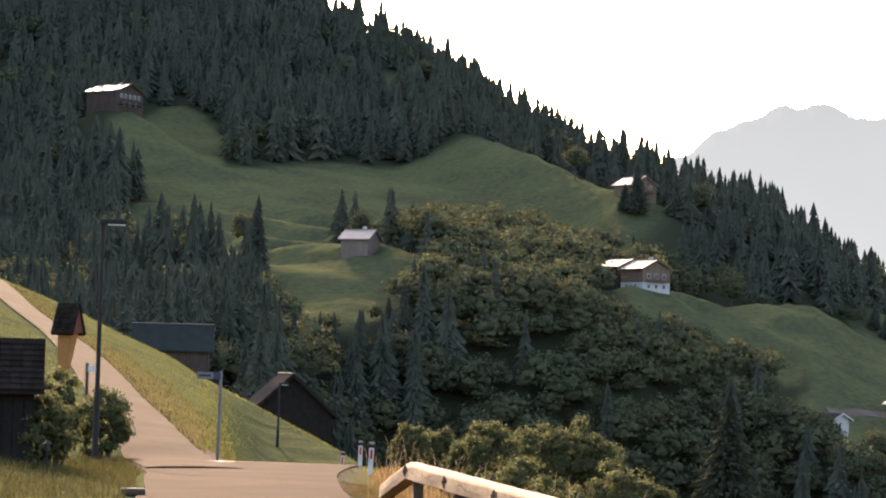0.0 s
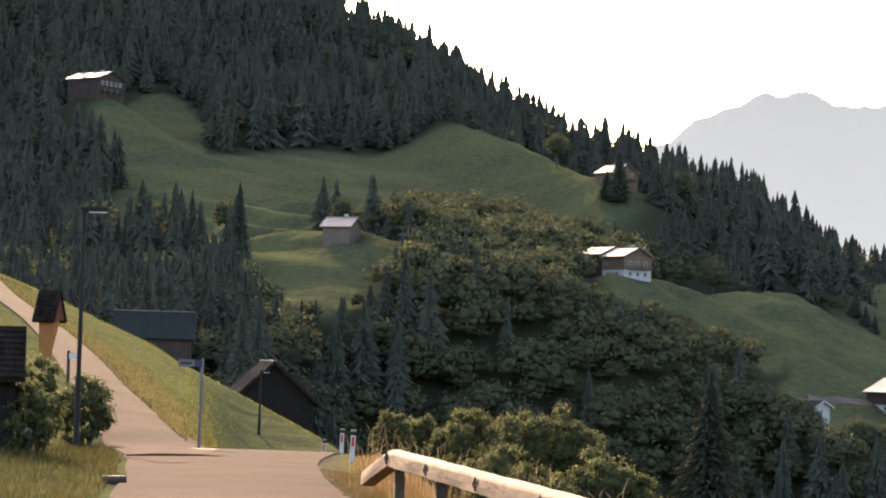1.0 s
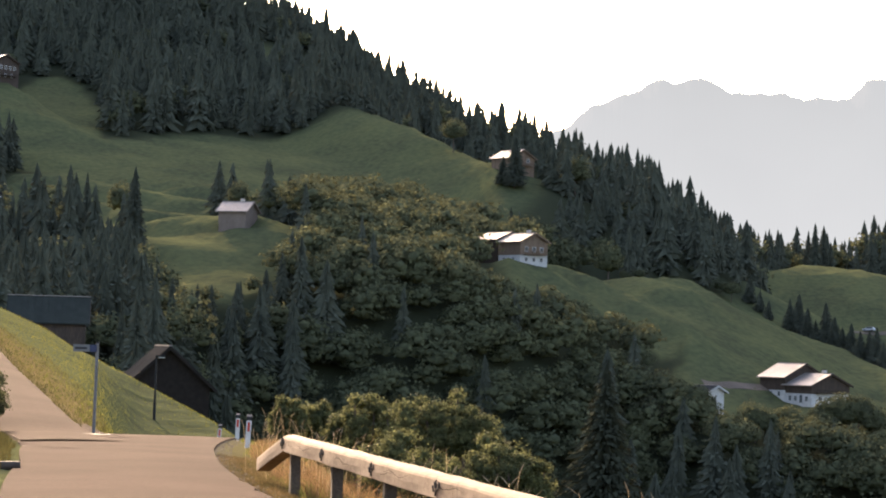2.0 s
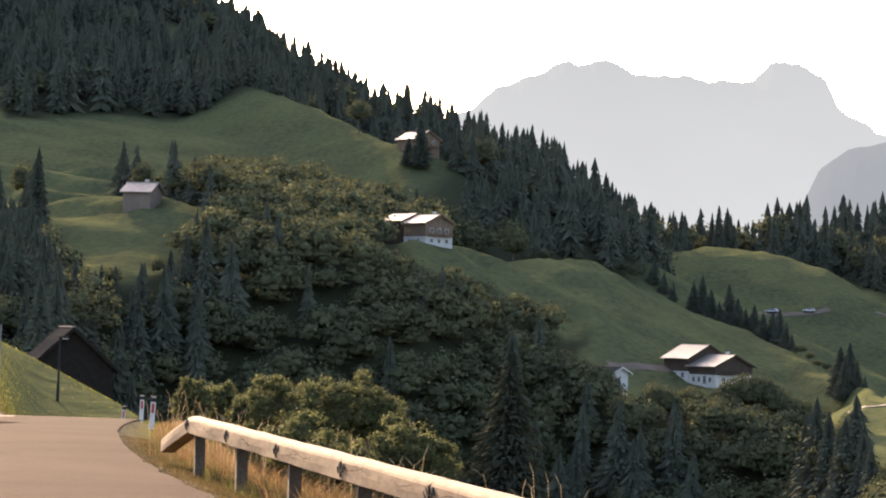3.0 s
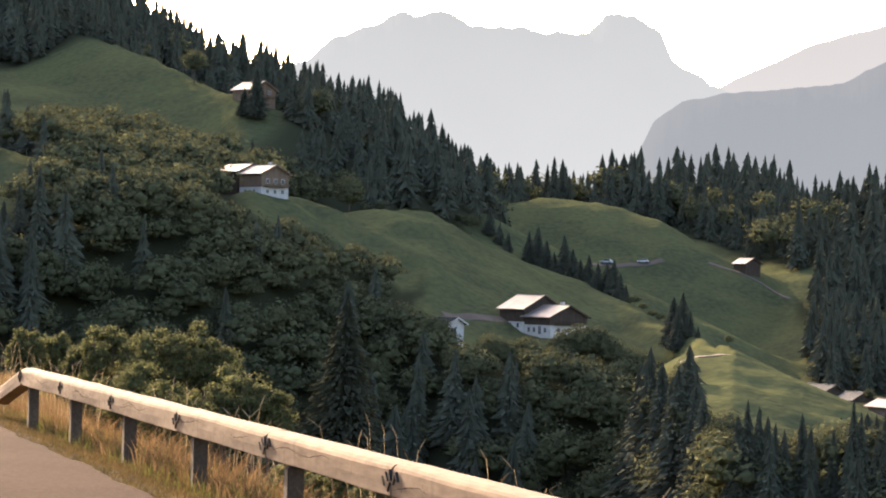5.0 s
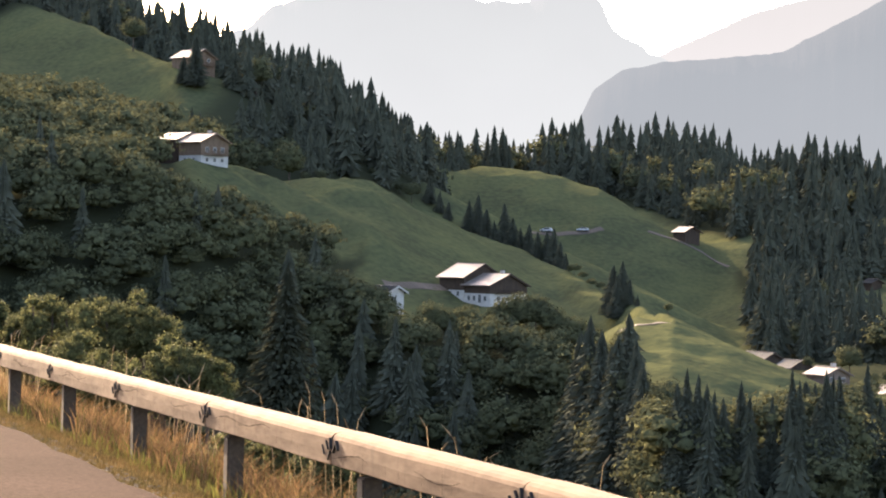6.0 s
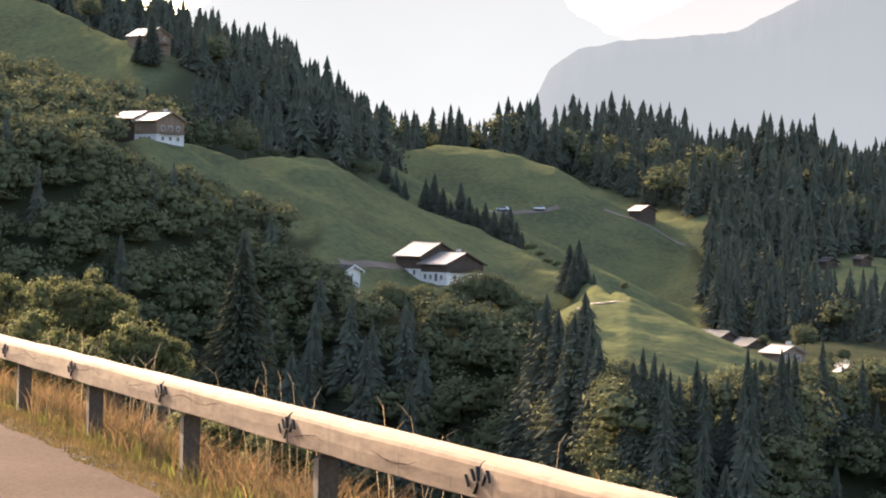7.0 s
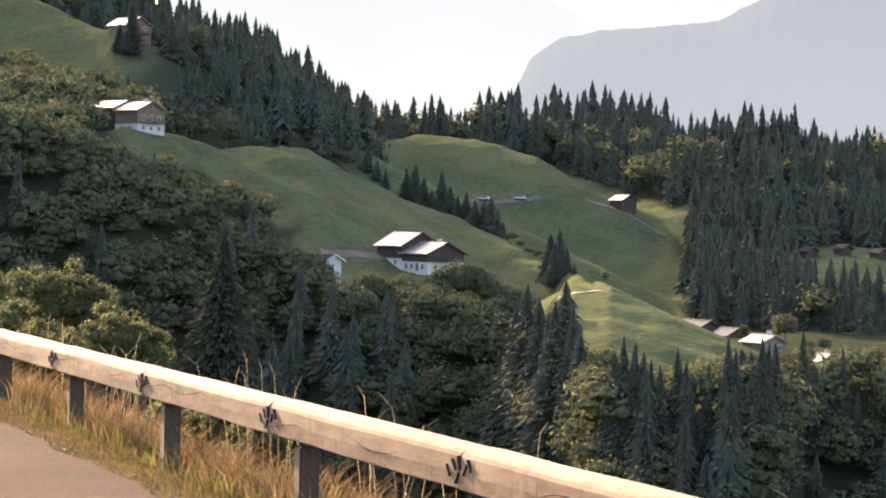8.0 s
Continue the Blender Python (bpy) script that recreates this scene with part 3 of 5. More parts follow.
# haze is mixed into these colours, and each range glows by itself
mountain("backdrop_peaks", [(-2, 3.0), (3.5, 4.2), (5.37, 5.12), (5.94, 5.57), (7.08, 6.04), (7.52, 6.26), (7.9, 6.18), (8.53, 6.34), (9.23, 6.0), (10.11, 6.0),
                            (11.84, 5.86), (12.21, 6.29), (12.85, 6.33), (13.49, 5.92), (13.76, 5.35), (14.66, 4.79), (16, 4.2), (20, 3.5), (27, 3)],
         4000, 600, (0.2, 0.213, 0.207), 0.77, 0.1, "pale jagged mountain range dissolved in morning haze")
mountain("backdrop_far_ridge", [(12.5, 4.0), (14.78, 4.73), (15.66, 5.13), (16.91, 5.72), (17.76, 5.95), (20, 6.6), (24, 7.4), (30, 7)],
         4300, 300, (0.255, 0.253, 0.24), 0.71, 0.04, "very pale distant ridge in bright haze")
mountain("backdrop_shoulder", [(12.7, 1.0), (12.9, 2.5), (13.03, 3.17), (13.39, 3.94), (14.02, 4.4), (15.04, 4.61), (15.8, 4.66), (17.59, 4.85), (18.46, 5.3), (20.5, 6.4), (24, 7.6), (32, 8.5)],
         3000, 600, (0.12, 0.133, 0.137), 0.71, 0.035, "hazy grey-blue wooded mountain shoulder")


# ---- buildings ----
def window(parent, face, u, v, w, h):
    """A window on a wall: face 'x' is the gable front, 'y' the long side; u along the wall, v its sill height; face carries the wall's plane."""
    axis, plane = face
    def b(u0, u1, v0, v1, d0, d1):
        return box(plane + d0, plane + d1, u0, u1, v0, v1) if axis == "x" else box(u0, u1, plane - d1, plane - d0, v0, v1)
    f = part("window", b(u - w / 2, u + w / 2, v, v + h, -0.05, 0.03), GLASS, parent, "dark window pane in a white frame")
    for q0, q1, r0, r1 in ((-w / 2 - 0.09, w / 2 + 0.09, -0.1, 0.0), (-w / 2 - 0.09, w / 2 + 0.09, h, h + 0.1), (-w / 2 - 0.09, -w / 2, 0, h), (w / 2, w / 2 + 0.09, 0, h), (-0.03, 0.03, 0, h)):
        part("frame", b(u + q0, u + q1, v + r0, v + r1, 0.0, 0.07), WHITE, f)
    return f


def chalet(name, x, y, z, turn, length, width, eave, rise, label, base=1.8, upper=DARK_WOOD, roof=ROOF, category="house", over=0.7, chimney=True,
           gable_windows=(), side_windows=(), group="", thick=0.22, ridge_line=False):
    """A house with a gable front at local +x: plastered base storey, timber upper storey and gables, pitched sheet roof."""
    house = empty(name, x, y, z, turn, label, category, group)
    l2, w2 = length / 2, width / 2
    if base > 0:
        if base > 1:
            part("foundation_wall", box(-l2, l2, -w2, w2, -3.0, base), PLASTER, house, "white plastered base storey")
        else:
            part("foundation_wall", box(-l2, l2, -w2, w2, -3.0, base), upper, house)
    part("timber_wall", prism([(-w2 - 0.05, base if base > 0 else -2.0), (w2 + 0.05, base if base > 0 else -2.0), (w2 + 0.05, eave), (0, eave + rise - 0.02), (-w2 - 0.05, eave)], -l2 - 0.05, l2 + 0.05), upper, house)
    k = rise / w2
    oy = w2 + over
    for side in (-1, 1):
        pr = [(0, eave + rise + 0.02), (side * oy, eave - k * over + 0.02), (side * oy, eave - k * over + 0.02 + thick), (0, eave + rise + 0.02 + thick)]
        slope = part("roof_slope", prism(pr, -l2 - over, l2 + over), roof, house)
        # standing seams
        n = max(3, int(length / 0.9))
        for i in range(n + 1):
            xs = -l2 - over + 0.1 + (length + 2 * over - 0.2) * i / n
            sp = [(side * 0.1, eave + rise + thick), (side * (oy - 0.05), eave - k * over + thick + 0.03), (side * (oy - 0.05), eave - k * over + thick + 0.08), (side * 0.1, eave + rise + thick + 0.06)]
            part("seam", prism(sp, xs - 0.03, xs + 0.03), roof, slope)
    # pale sheet even on dark roofs: the sunlit ridge line is painted in
    part("ridge_cap", box(-l2 - over, l2 + over, -0.18, 0.18, eave + rise + thick - 0.02, eave + rise + thick + 0.1), ROOF, house)
    for side in (-1, 1):
        pb = [(0, eave + rise - 0.12), (side * oy, eave - k * over - 0.12), (side * oy, eave - k * over + 0.26), (0, eave + rise + 0.26)]
        part("barge_board", prism(pb, l2 + over, l2 + over + 0.08), upper, house)
    if chimney:
        c = part("chimney", box(-0.4 + l2 * 0.2, 0.4 + l2 * 0.2, w2 * 0.15, w2 * 0.15 + 0.8, eave + rise * 0.4, eave + rise + 1.0), PLASTER, house)
        part("cowl", box(-0.5 + l2 * 0.2, 0.5 + l2 * 0.2, w2 * 0.15 - 0.1, w2 * 0.15 + 0.9, eave + rise + 1.0, eave + rise + 1.12), DARK_STEEL, c)
    for u, v, w, h in gable_windows:
        window(house, ("x", l2 + 0.05 if v > base else l2), u, v, w, h)
    for u, v, w, h in side_windows:
        window(house, ("y", -w2 - 0.05 if v > base else -w2), u, v, w, h)
    if gable_windows and upper is not PLASTER:
        bal = part("balcony", box(l2 + 0.05, l2 + 0.95, -w2 * 0.8, w2 * 0.8, base + 0.1, base + 0.24), upper, house)
        for i in range(13):
            u = -w2 * 0.8 + w2 * 1.6 * i / 12
            part("baluster", box(l2 + 0.85, l2 + 0.93, u - 0.05, u + 0.05, base + 0.24, base + 1.05), upper, bal)
        part("handrail", box(l2 + 0.82, l2 + 0.96, -w2 * 0.8, w2 * 0.8, base + 1.05, base + 1.13), upper, bal)
    return house


FACE = -51.0      # gables look to the valley


def place(az, r, dx=0.0, dy=0.0):
    """Plan position at a bearing and distance, moved dx across and dy along the bearing."""
    a = radians(az)
    return r * math.sin(a) + dx * math.cos(a) + dy * math.sin(a), r * math.cos(a) - dx * math.sin(a) + dy * math.cos(a)


def houses():
    x, y = place(-7.63, 830)
    chalet("chalet", x, y, 85.8, FACE + 7.6 + 10, 13, 13, 5.4, 2.4, "dark timber chalet with a pale shining roof high on the slope", base=0.9, gable_windows=[(u, 3.2, 0.9, 1.1) for u in (-4.4, -2.2, 0, 2.2, 4.4)] + [(u, 0.7, 0.9, 1.0) for u in (-3, 0, 3)])
    x, y = place(-1.96, 600)
    chalet("barn", x, y, 29.4, -20, 6.8, 7.6, 3.9, 2.1, "pale timber barn with a bright roof on a meadow", base=0.8, upper=PALE_WALL, category="barn")
    x, y = place(4.27, 770)
    chalet("farmhouse", x, y, 57.5, FACE - 4, 9.5, 9.0, 3.4, 2.4, "brown farmhouse with a shining roof on the ridge meadow", base=0.9, upper=TAN_WOOD, gable_windows=[(-2, 2.0, 0.9, 1.0), (2, 2.0, 0.9, 1.0)])
    x, y = place(4.41, 625, 1.5, -1.0)
    chalet("farmhouse", x, y, 23.3, FACE - 4.4, 8.6, 8.6, 5.6, 2.0, "tan timber farmhouse on a white windowed base storey", base=2.2, upper=TAN_WOOD,
           gable_windows=[(-2.4, 3.1, 0.9, 1.1), (0, 3.1, 0.9, 1.1), (2.4, 3.1, 0.9, 1.1), (-2.4, 0.7, 0.8, 0.9), (0, 0.7, 0.8, 0.9), (2.4, 0.7, 0.8, 0.9)], side_windows=[(-2, 0.7, 0.8, 0.9), (1.5, 0.7, 0.8, 0.9)])
    x, y = place(4.41, 625, -4.2, 6.5)
    chalet("barn", x, y, 25.0, FACE - 4.4, 8.5, 8.6, 4.6, 1.8, "dark barn with a pale roof adjoining a farmhouse", base=0.6, category="barn", chimney=False)
    x, y = place(11.05, 590, 2.2, -3.0)
    chalet("farmhouse", x, y, -8.5, FACE - 11, 9.6, 11.0, 4.3, 2.5, "dark timber farmhouse with white base storey and bright roof", base=2.3,
           gable_windows=[(-3, 0.7, 0.9, 1.0), (0, 0.7, 0.9, 1.0)], side_windows=[(-3, 0.6, 0.9, 1.1), (-1, 0.6, 0.9, 1.1), (1, 0.2, 1.0, 1.8), (3, 0.6, 0.9, 1.1)])
    x, y = place(11.05, 590, -3.6, 4.2)
    chalet("barn", x, y, -7.5, FACE - 11, 9.2, 11.5, 5.0, 3.0, "dark barn with a bright sheet roof behind a farmhouse", base=1.9, category="barn", chimney=False, side_windows=[(-3, 0.5, 0.9, 1.1), (-0.5, 0.5, 0.9, 1.1), (2.4, 0.5, 0.9, 1.1)])
    x, y = place(8.8, 560)
    chalet("shed", x, y, -9.4, FACE - 9 + 8, 5.5, 5.0, 3.4, 1.1, "small white plastered shed with a dark door", base=3.3, upper=PLASTER, roof=ROOF_OLD, category="shed", chimney=False, gable_windows=[(-0.8, 0.4, 1.6, 1.9)])
    x, y = place(15.57, 880)
    chalet("hut", x, y, 10.4, FACE - 15.5, 6.5, 6.5, 2.8, 1.7, "dark wooden hay hut with a pale roof", base=0.4, category="hut", chimney=False)
    for az, r, z, l, w, nm in ((17.3, 620, -20.2, 12, 8, "long low barn with a grey roof"), (18.05, 610, -21.5, 7, 8, "low barn with a pale roof behind the meadow edge")):
        x, y = place(az, r)
        chalet("barn", x, y, z - 4.0, FACE - 17, l * 0.8, w * 0.8, 3.2, 1.6, nm, base=0.5, category="barn", chimney=False, roof=GREY_ROOF)
    for az, r, z, nm in ((18.82, 520, -24.2, "white chalet with balcony among trees"), (20.12, 520, -27.6, "white house with a pale roof among trees")):
        x, y = place(az, r)
        chalet("chalet", x, y, z, FACE - 19, 6.2, 6.0, 4.2, 1.3, nm, base=2.2, upper=PALE_WALL, gable_windows=[(-1.5, 2.7, 0.8, 0.9), (1.5, 2.7, 0.8, 0.9), (0, 0.6, 0.8, 0.9)])
    for az, z in ((19.77, -3.9), (20.53, -5.1), (21.34, -6.5)):
        x, y = place(az, 800)
        z = ground_at(x, y)
        chalet("hut", x, y, z, FACE - 20, 4.2, 4.0, 1.9, 1.0, "small dark hay hut on a shaded meadow", base=0.8, category="hut", chimney=False, group="hay huts", roof=ROOF_OLD)
    x, y = place(-3.56, 250)
    chalet("barn", x, y, -5.2, -79, 9.0, 8.0, 2.6, 3.6, "dark wooden barn with a steep grey roof behind the grass slope", base=0.3, category="barn", chimney=False, roof=ROOF_OLD, upper=SHADED_BOARDS)
    x, y = place(-6.15, 400)
    chalet("house", x, y, 0.0, 5, 11.5, 8.0, 4.6, 3.6, "dark house with a blue-grey roof in the shade of woods", base=0.8, roof=SLATE_ROOF, chimney=False)


houses()


# ---- trees ----
rng = np.random.default_rng(7)


def spruce_template(seed, tiers=11, teeth=13, twigs=110, spread=0.19, size=0.06):
    """A spruce one unit high: drooping ragged tiers round a stem, with loose sprays at their edges."""
    g = np.random.default_rng(seed)
    V, T = [], []
    lop, turn, power = 0.08 + 0.14 * g.random(), 6.28 * g.random(), 0.78 + 0.3 * g.random()
    gap = 0.9 / tiers

    def reach(f, a):
        side = 1 + lop * math.sin(a + turn) + 0.12 * math.sin(3 * a + 11 * f + seed)
        return (spread * (1 - f) ** power * (0.7 + 0.3 * min(1.0, 5 * f + 0.2)) + 0.006) * side
    for k in range(tiers):
        f = (k + 0.35 * g.random()) / tiers
        z = 0.05 + 0.93 * f
        phase = 6.28 * g.random()
        i = len(V)
        V.append((0, 0, min(z + gap * (2.1 + 0.6 * g.random()), 1.0)))
        for q in range(2 * teeth):
            a = phase + math.pi * (q + 0.5 * g.random()) / teeth
            tooth = (0.7 + 0.55 * g.random()) if q % 2 else (0.2 + 0.3 * g.random())
            rr = reach(f, a) * tooth
            V.append((math.cos(a) * rr, math.sin(a) * rr, z + gap * (1.1 * (g.random() - 0.5) - (0.4 if q % 2 else -0.2))))
            T.append((i, i + 1 + q, i + 1 + (q + 1) % (2 * teeth)))
    for n in range(twigs):
        f = 1 - math.sqrt(g.random()) * 0.97
        a = g.random() * 2 * math.pi
        l = size * (0.45 + 0.9 * g.random()) * (0.45 + 0.55 * (1 - f))
        c, s = math.cos(a), math.sin(a)
        r0 = reach(f, a) * (0.5 + 0.5 * g.random())
        down, w, roll = 0.25 + 0.6 * g.random(), l * (0.25 + 0.3 * g.random()), (g.random() - 0.5) * 0.7
        z = 0.05 + 0.94 * f
        i = len(V)
        V += [(c * r0 - s * w, s * r0 + c * w, z - roll * w), (c * r0 + s * w, s * r0 - c * w, z + roll * w), (c * (r0 + l * 0.8), s * (r0 + l * 0.8), z - l * down)]
        T.append((i, i + 1, i + 2))
    i = len(V)
    V += [(0.007, 0, 0.9), (-0.007, 0.006, 0.9), (0, -0.007, 0.9), (0, 0, 1.01)]
    T += [(i, i + 1, i + 3), (i + 1, i + 2, i + 3), (i + 2, i, i + 3)]
    return np.array(V), np.array(T), None


ICO = bmesh.new()
bmesh.ops.create_icosphere(ICO, subdivisions=1, radius=1.0)
ICO.verts.ensure_lookup_table()
ICO_V = np.array([v.co[:] for v in ICO.verts])
ICO_T = np.array([[v.index for v in f.verts] for f in ICO.faces])
ICO.free()


def leaf_cloud(g, centres, radii, count, size, squash=0.85, plain=False):
    """Leaf sprays on the outside of clumps."""
    n = len(centres)
    pick = g.integers(0, n, count)
    d = g.normal(size=(count, 3))
    d /= np.linalg.norm(d, axis=1)[:, None]
    d[:, 2] = np.abs(d[:, 2]) * 0.45 + d[:, 2] * 0.55
    rad = radii[pick] * ((0.7 + 0.5 * g.random(count)) if plain else (0.72 + 0.42 * g.random(count)))
    c = centres[pick] + d * rad[:, None] * np.array([1, 1, squash])
    u = g.normal(size=(count, 3))
    u -= d * np.sum(u * d, axis=1)[:, None] * 0.85
    u /= np.linalg.norm(u, axis=1)[:, None]
    w = np.cross(d + g.normal(size=(count, 3)) * 0.4, u)
    w /= np.linalg.norm(w, axis=1)[:, None] + 1e-9
    sz = size * (0.6 + 0.8 * g.random(count))[:, None]
    out = c - centres.mean(0)
    out /= np.linalg.norm(out, axis=1)[:, None] + 1e-9
    face = d * 0.8 + out * 0.45 + g.normal(size=(count, 3)) * 0.18
    if plain:
        V = np.stack([c - u * sz, c + w * sz * 0.7 + u * sz * 0.2, c + u * sz * 0.8 - w * sz * 0.5], 1).reshape(-1, 3)
        return V, np.arange(3 * count).reshape(-1, 3), np.repeat(face, 3, axis=0)
    V = np.stack([c - u * sz, c + w * sz * 0.55, c + u * sz, c - w * sz * 0.55], 1).reshape(-1, 3)
    b = np.arange(count)[:, None] * 4
    T = np.concatenate([b + [0, 1, 2], b + [0, 2, 3]])
    return V, T, np.repeat(face, 4, axis=0)


def broadleaf_template(seed, clumps=13, leaves=760, leaf=0.036):
    """A broad-leaved tree one unit high: a rounded crown of clumps, uneven in outline."""
    g = np.random.default_rng(seed)
    cen, rad = [], []
    lean = g.normal(size=2) * 0.04
    for k in range(clumps):
        a = 2 * math.pi * (k * 0.618 + 0.15 * g.random())
        up = 0.95 - 1.25 * (k + 0.5) / clumps
        flat = math.sqrt(max(0.0, 1 - up * up))
        far = 0.8 + 0.35 * g.random()
        cen.append((math.cos(a) * flat * 0.22 * far + lean[0] * up, math.sin(a) * flat * 0.22 * far + lean[1] * up, 0.52 + 0.27 * up * far))
        rad.append(0.15 + 0.11 * g.random())
    cen.append((0, 0, 0.5))
    rad.append(0.3)
    cen, rad = np.array(cen), np.array(rad)
    V, T, N = [], [], []
    off = 0
    for c, r in zip(cen, rad):
        N.append(ICO_V + (c - [0, 0, 0.5]) * 1.5)
        jit = 1 + 0.5 * (g.random(len(ICO_V)) - 0.5)
        V.append(ICO_V * (jit * r * 0.42)[:, None] * [1, 1, 0.9] + c)
        T.append(ICO_T + off)
        off += len(ICO_V)
    lv, lt, ln = leaf_cloud(g, cen, rad, leaves, leaf, plain=True)
    V.append(lv)
    T.append(lt + off)
    N.append(ln)
    V = np.vstack(V)
    return V / [1, 1, np.quantile(V[:, 2], 0.995)], np.vstack(T), np.vstack(N)


def plant(name, templates, places, mat, label, category="forest"):
    """All trees of one wood as one mesh: (x, y, z, height, girth)."""
    VV, TT, NN, off = [], [], [], 0
    places = np.asarray(places)
    pick = rng.integers(0, len(templates), len(places))
    for k, (V, T, N) in enumerate(templates):
        P = places[pick == k]
        if not len(P):
            continue
        a = rng.random(len(P)) * 2 * math.pi
        c, s = np.cos(a)[:, None], np.sin(a)[:, None]
        g = (P[:, 3] * P[:, 4])[:, None]
        x = (V[None, :, 0] * c - V[None, :, 1] * s) * g + P[:, 0:1]
        y = (V[None, :, 0] * s + V[None, :, 1] * c) * g + P[:, 1:2]
        z = V[None, :, 2] * P[:, 3:4] + P[:, 2:3]
        VV.append(np.stack([x, y, z], -1).reshape(-1, 3))
        if N is not None:
            NN.append(np.stack([N[None, :, 0] * c - N[None, :, 1] * s, N[None, :, 0] * s + N[None, :, 1] * c, np.broadcast_to(N[None, :, 2], x.shape)], -1).reshape(-1, 3))
        TT.append((T[None] + (np.arange(len(P)) * len(V))[:, None, None] + off).reshape(-1, 3))
        off += len(P) * len(V)
    ob = tri_object(name, np.vstack(VV), np.vstack(TT), mat, normals=np.vstack(NN) if NN else None)
    return tagged(ob, label, category, kind="stuff")


SPRUCES = [spruce_template(k, 11, 7, 90, 0.2, 0.072) for k in range(9)]
FINE_SPRUCES = [spruce_template(60 + k, 15, 9, 240, 0.2, 0.052) for k in range(6)]
BROADS = [broadleaf_template(20 + k, 9, 760, 0.035) for k in range(8)]
FAR_BROADS = [broadleaf_template(40 + k, 8, 480, 0.044) for k in range(6)]


def crest_limit(az):
    """Distance past which the far slope is hidden behind its own crest."""
    return np.interp(az, [-16, -5, -2, 0.5, 3, 6, 9, 12, 15, 18, 25], [1330, 1330, 1330, 1240, 1080, 1060, 1010, 1120, 1230, 1200, 1230])


CANOPY_AZ = [-11.9, -8.5, -7.1, -4.4, -3.6, -2.8, -1.2, -0.8, 0.2, 1.2, 2.5, 3.6, 3.7, 5.1, 5.8, 6.5, 7.4, 8.0, 9.0, 10.0, 11.1, 12.0, 13.0, 13.7, 14.2, 14.9, 15.4, 16.8, 17.5, 18.2, 20.0, 22.3]
CANOPY_UP = [2.5, 2.75, 2.54, 3.01, 1.74, 1.51, 1.81, 2.85, 3.14, 3.23, 3.32, 3.09, 1.93, 1.84, 1.34, 1.1, 1.0, -0.14, -1.06, -1.35, -1.12, -1.16, -1.38, -1.23, -1.15, -2.55, -3.02, -2.84, -2.45, -2.3, -2.34, -2.24]


def canopy(az, r):
    """The height that the tops of the lower woods reach, below the open meadows."""
    return EYE + r * np.tan(np.radians(np.interp(az, CANOPY_AZ, CANOPY_UP)))


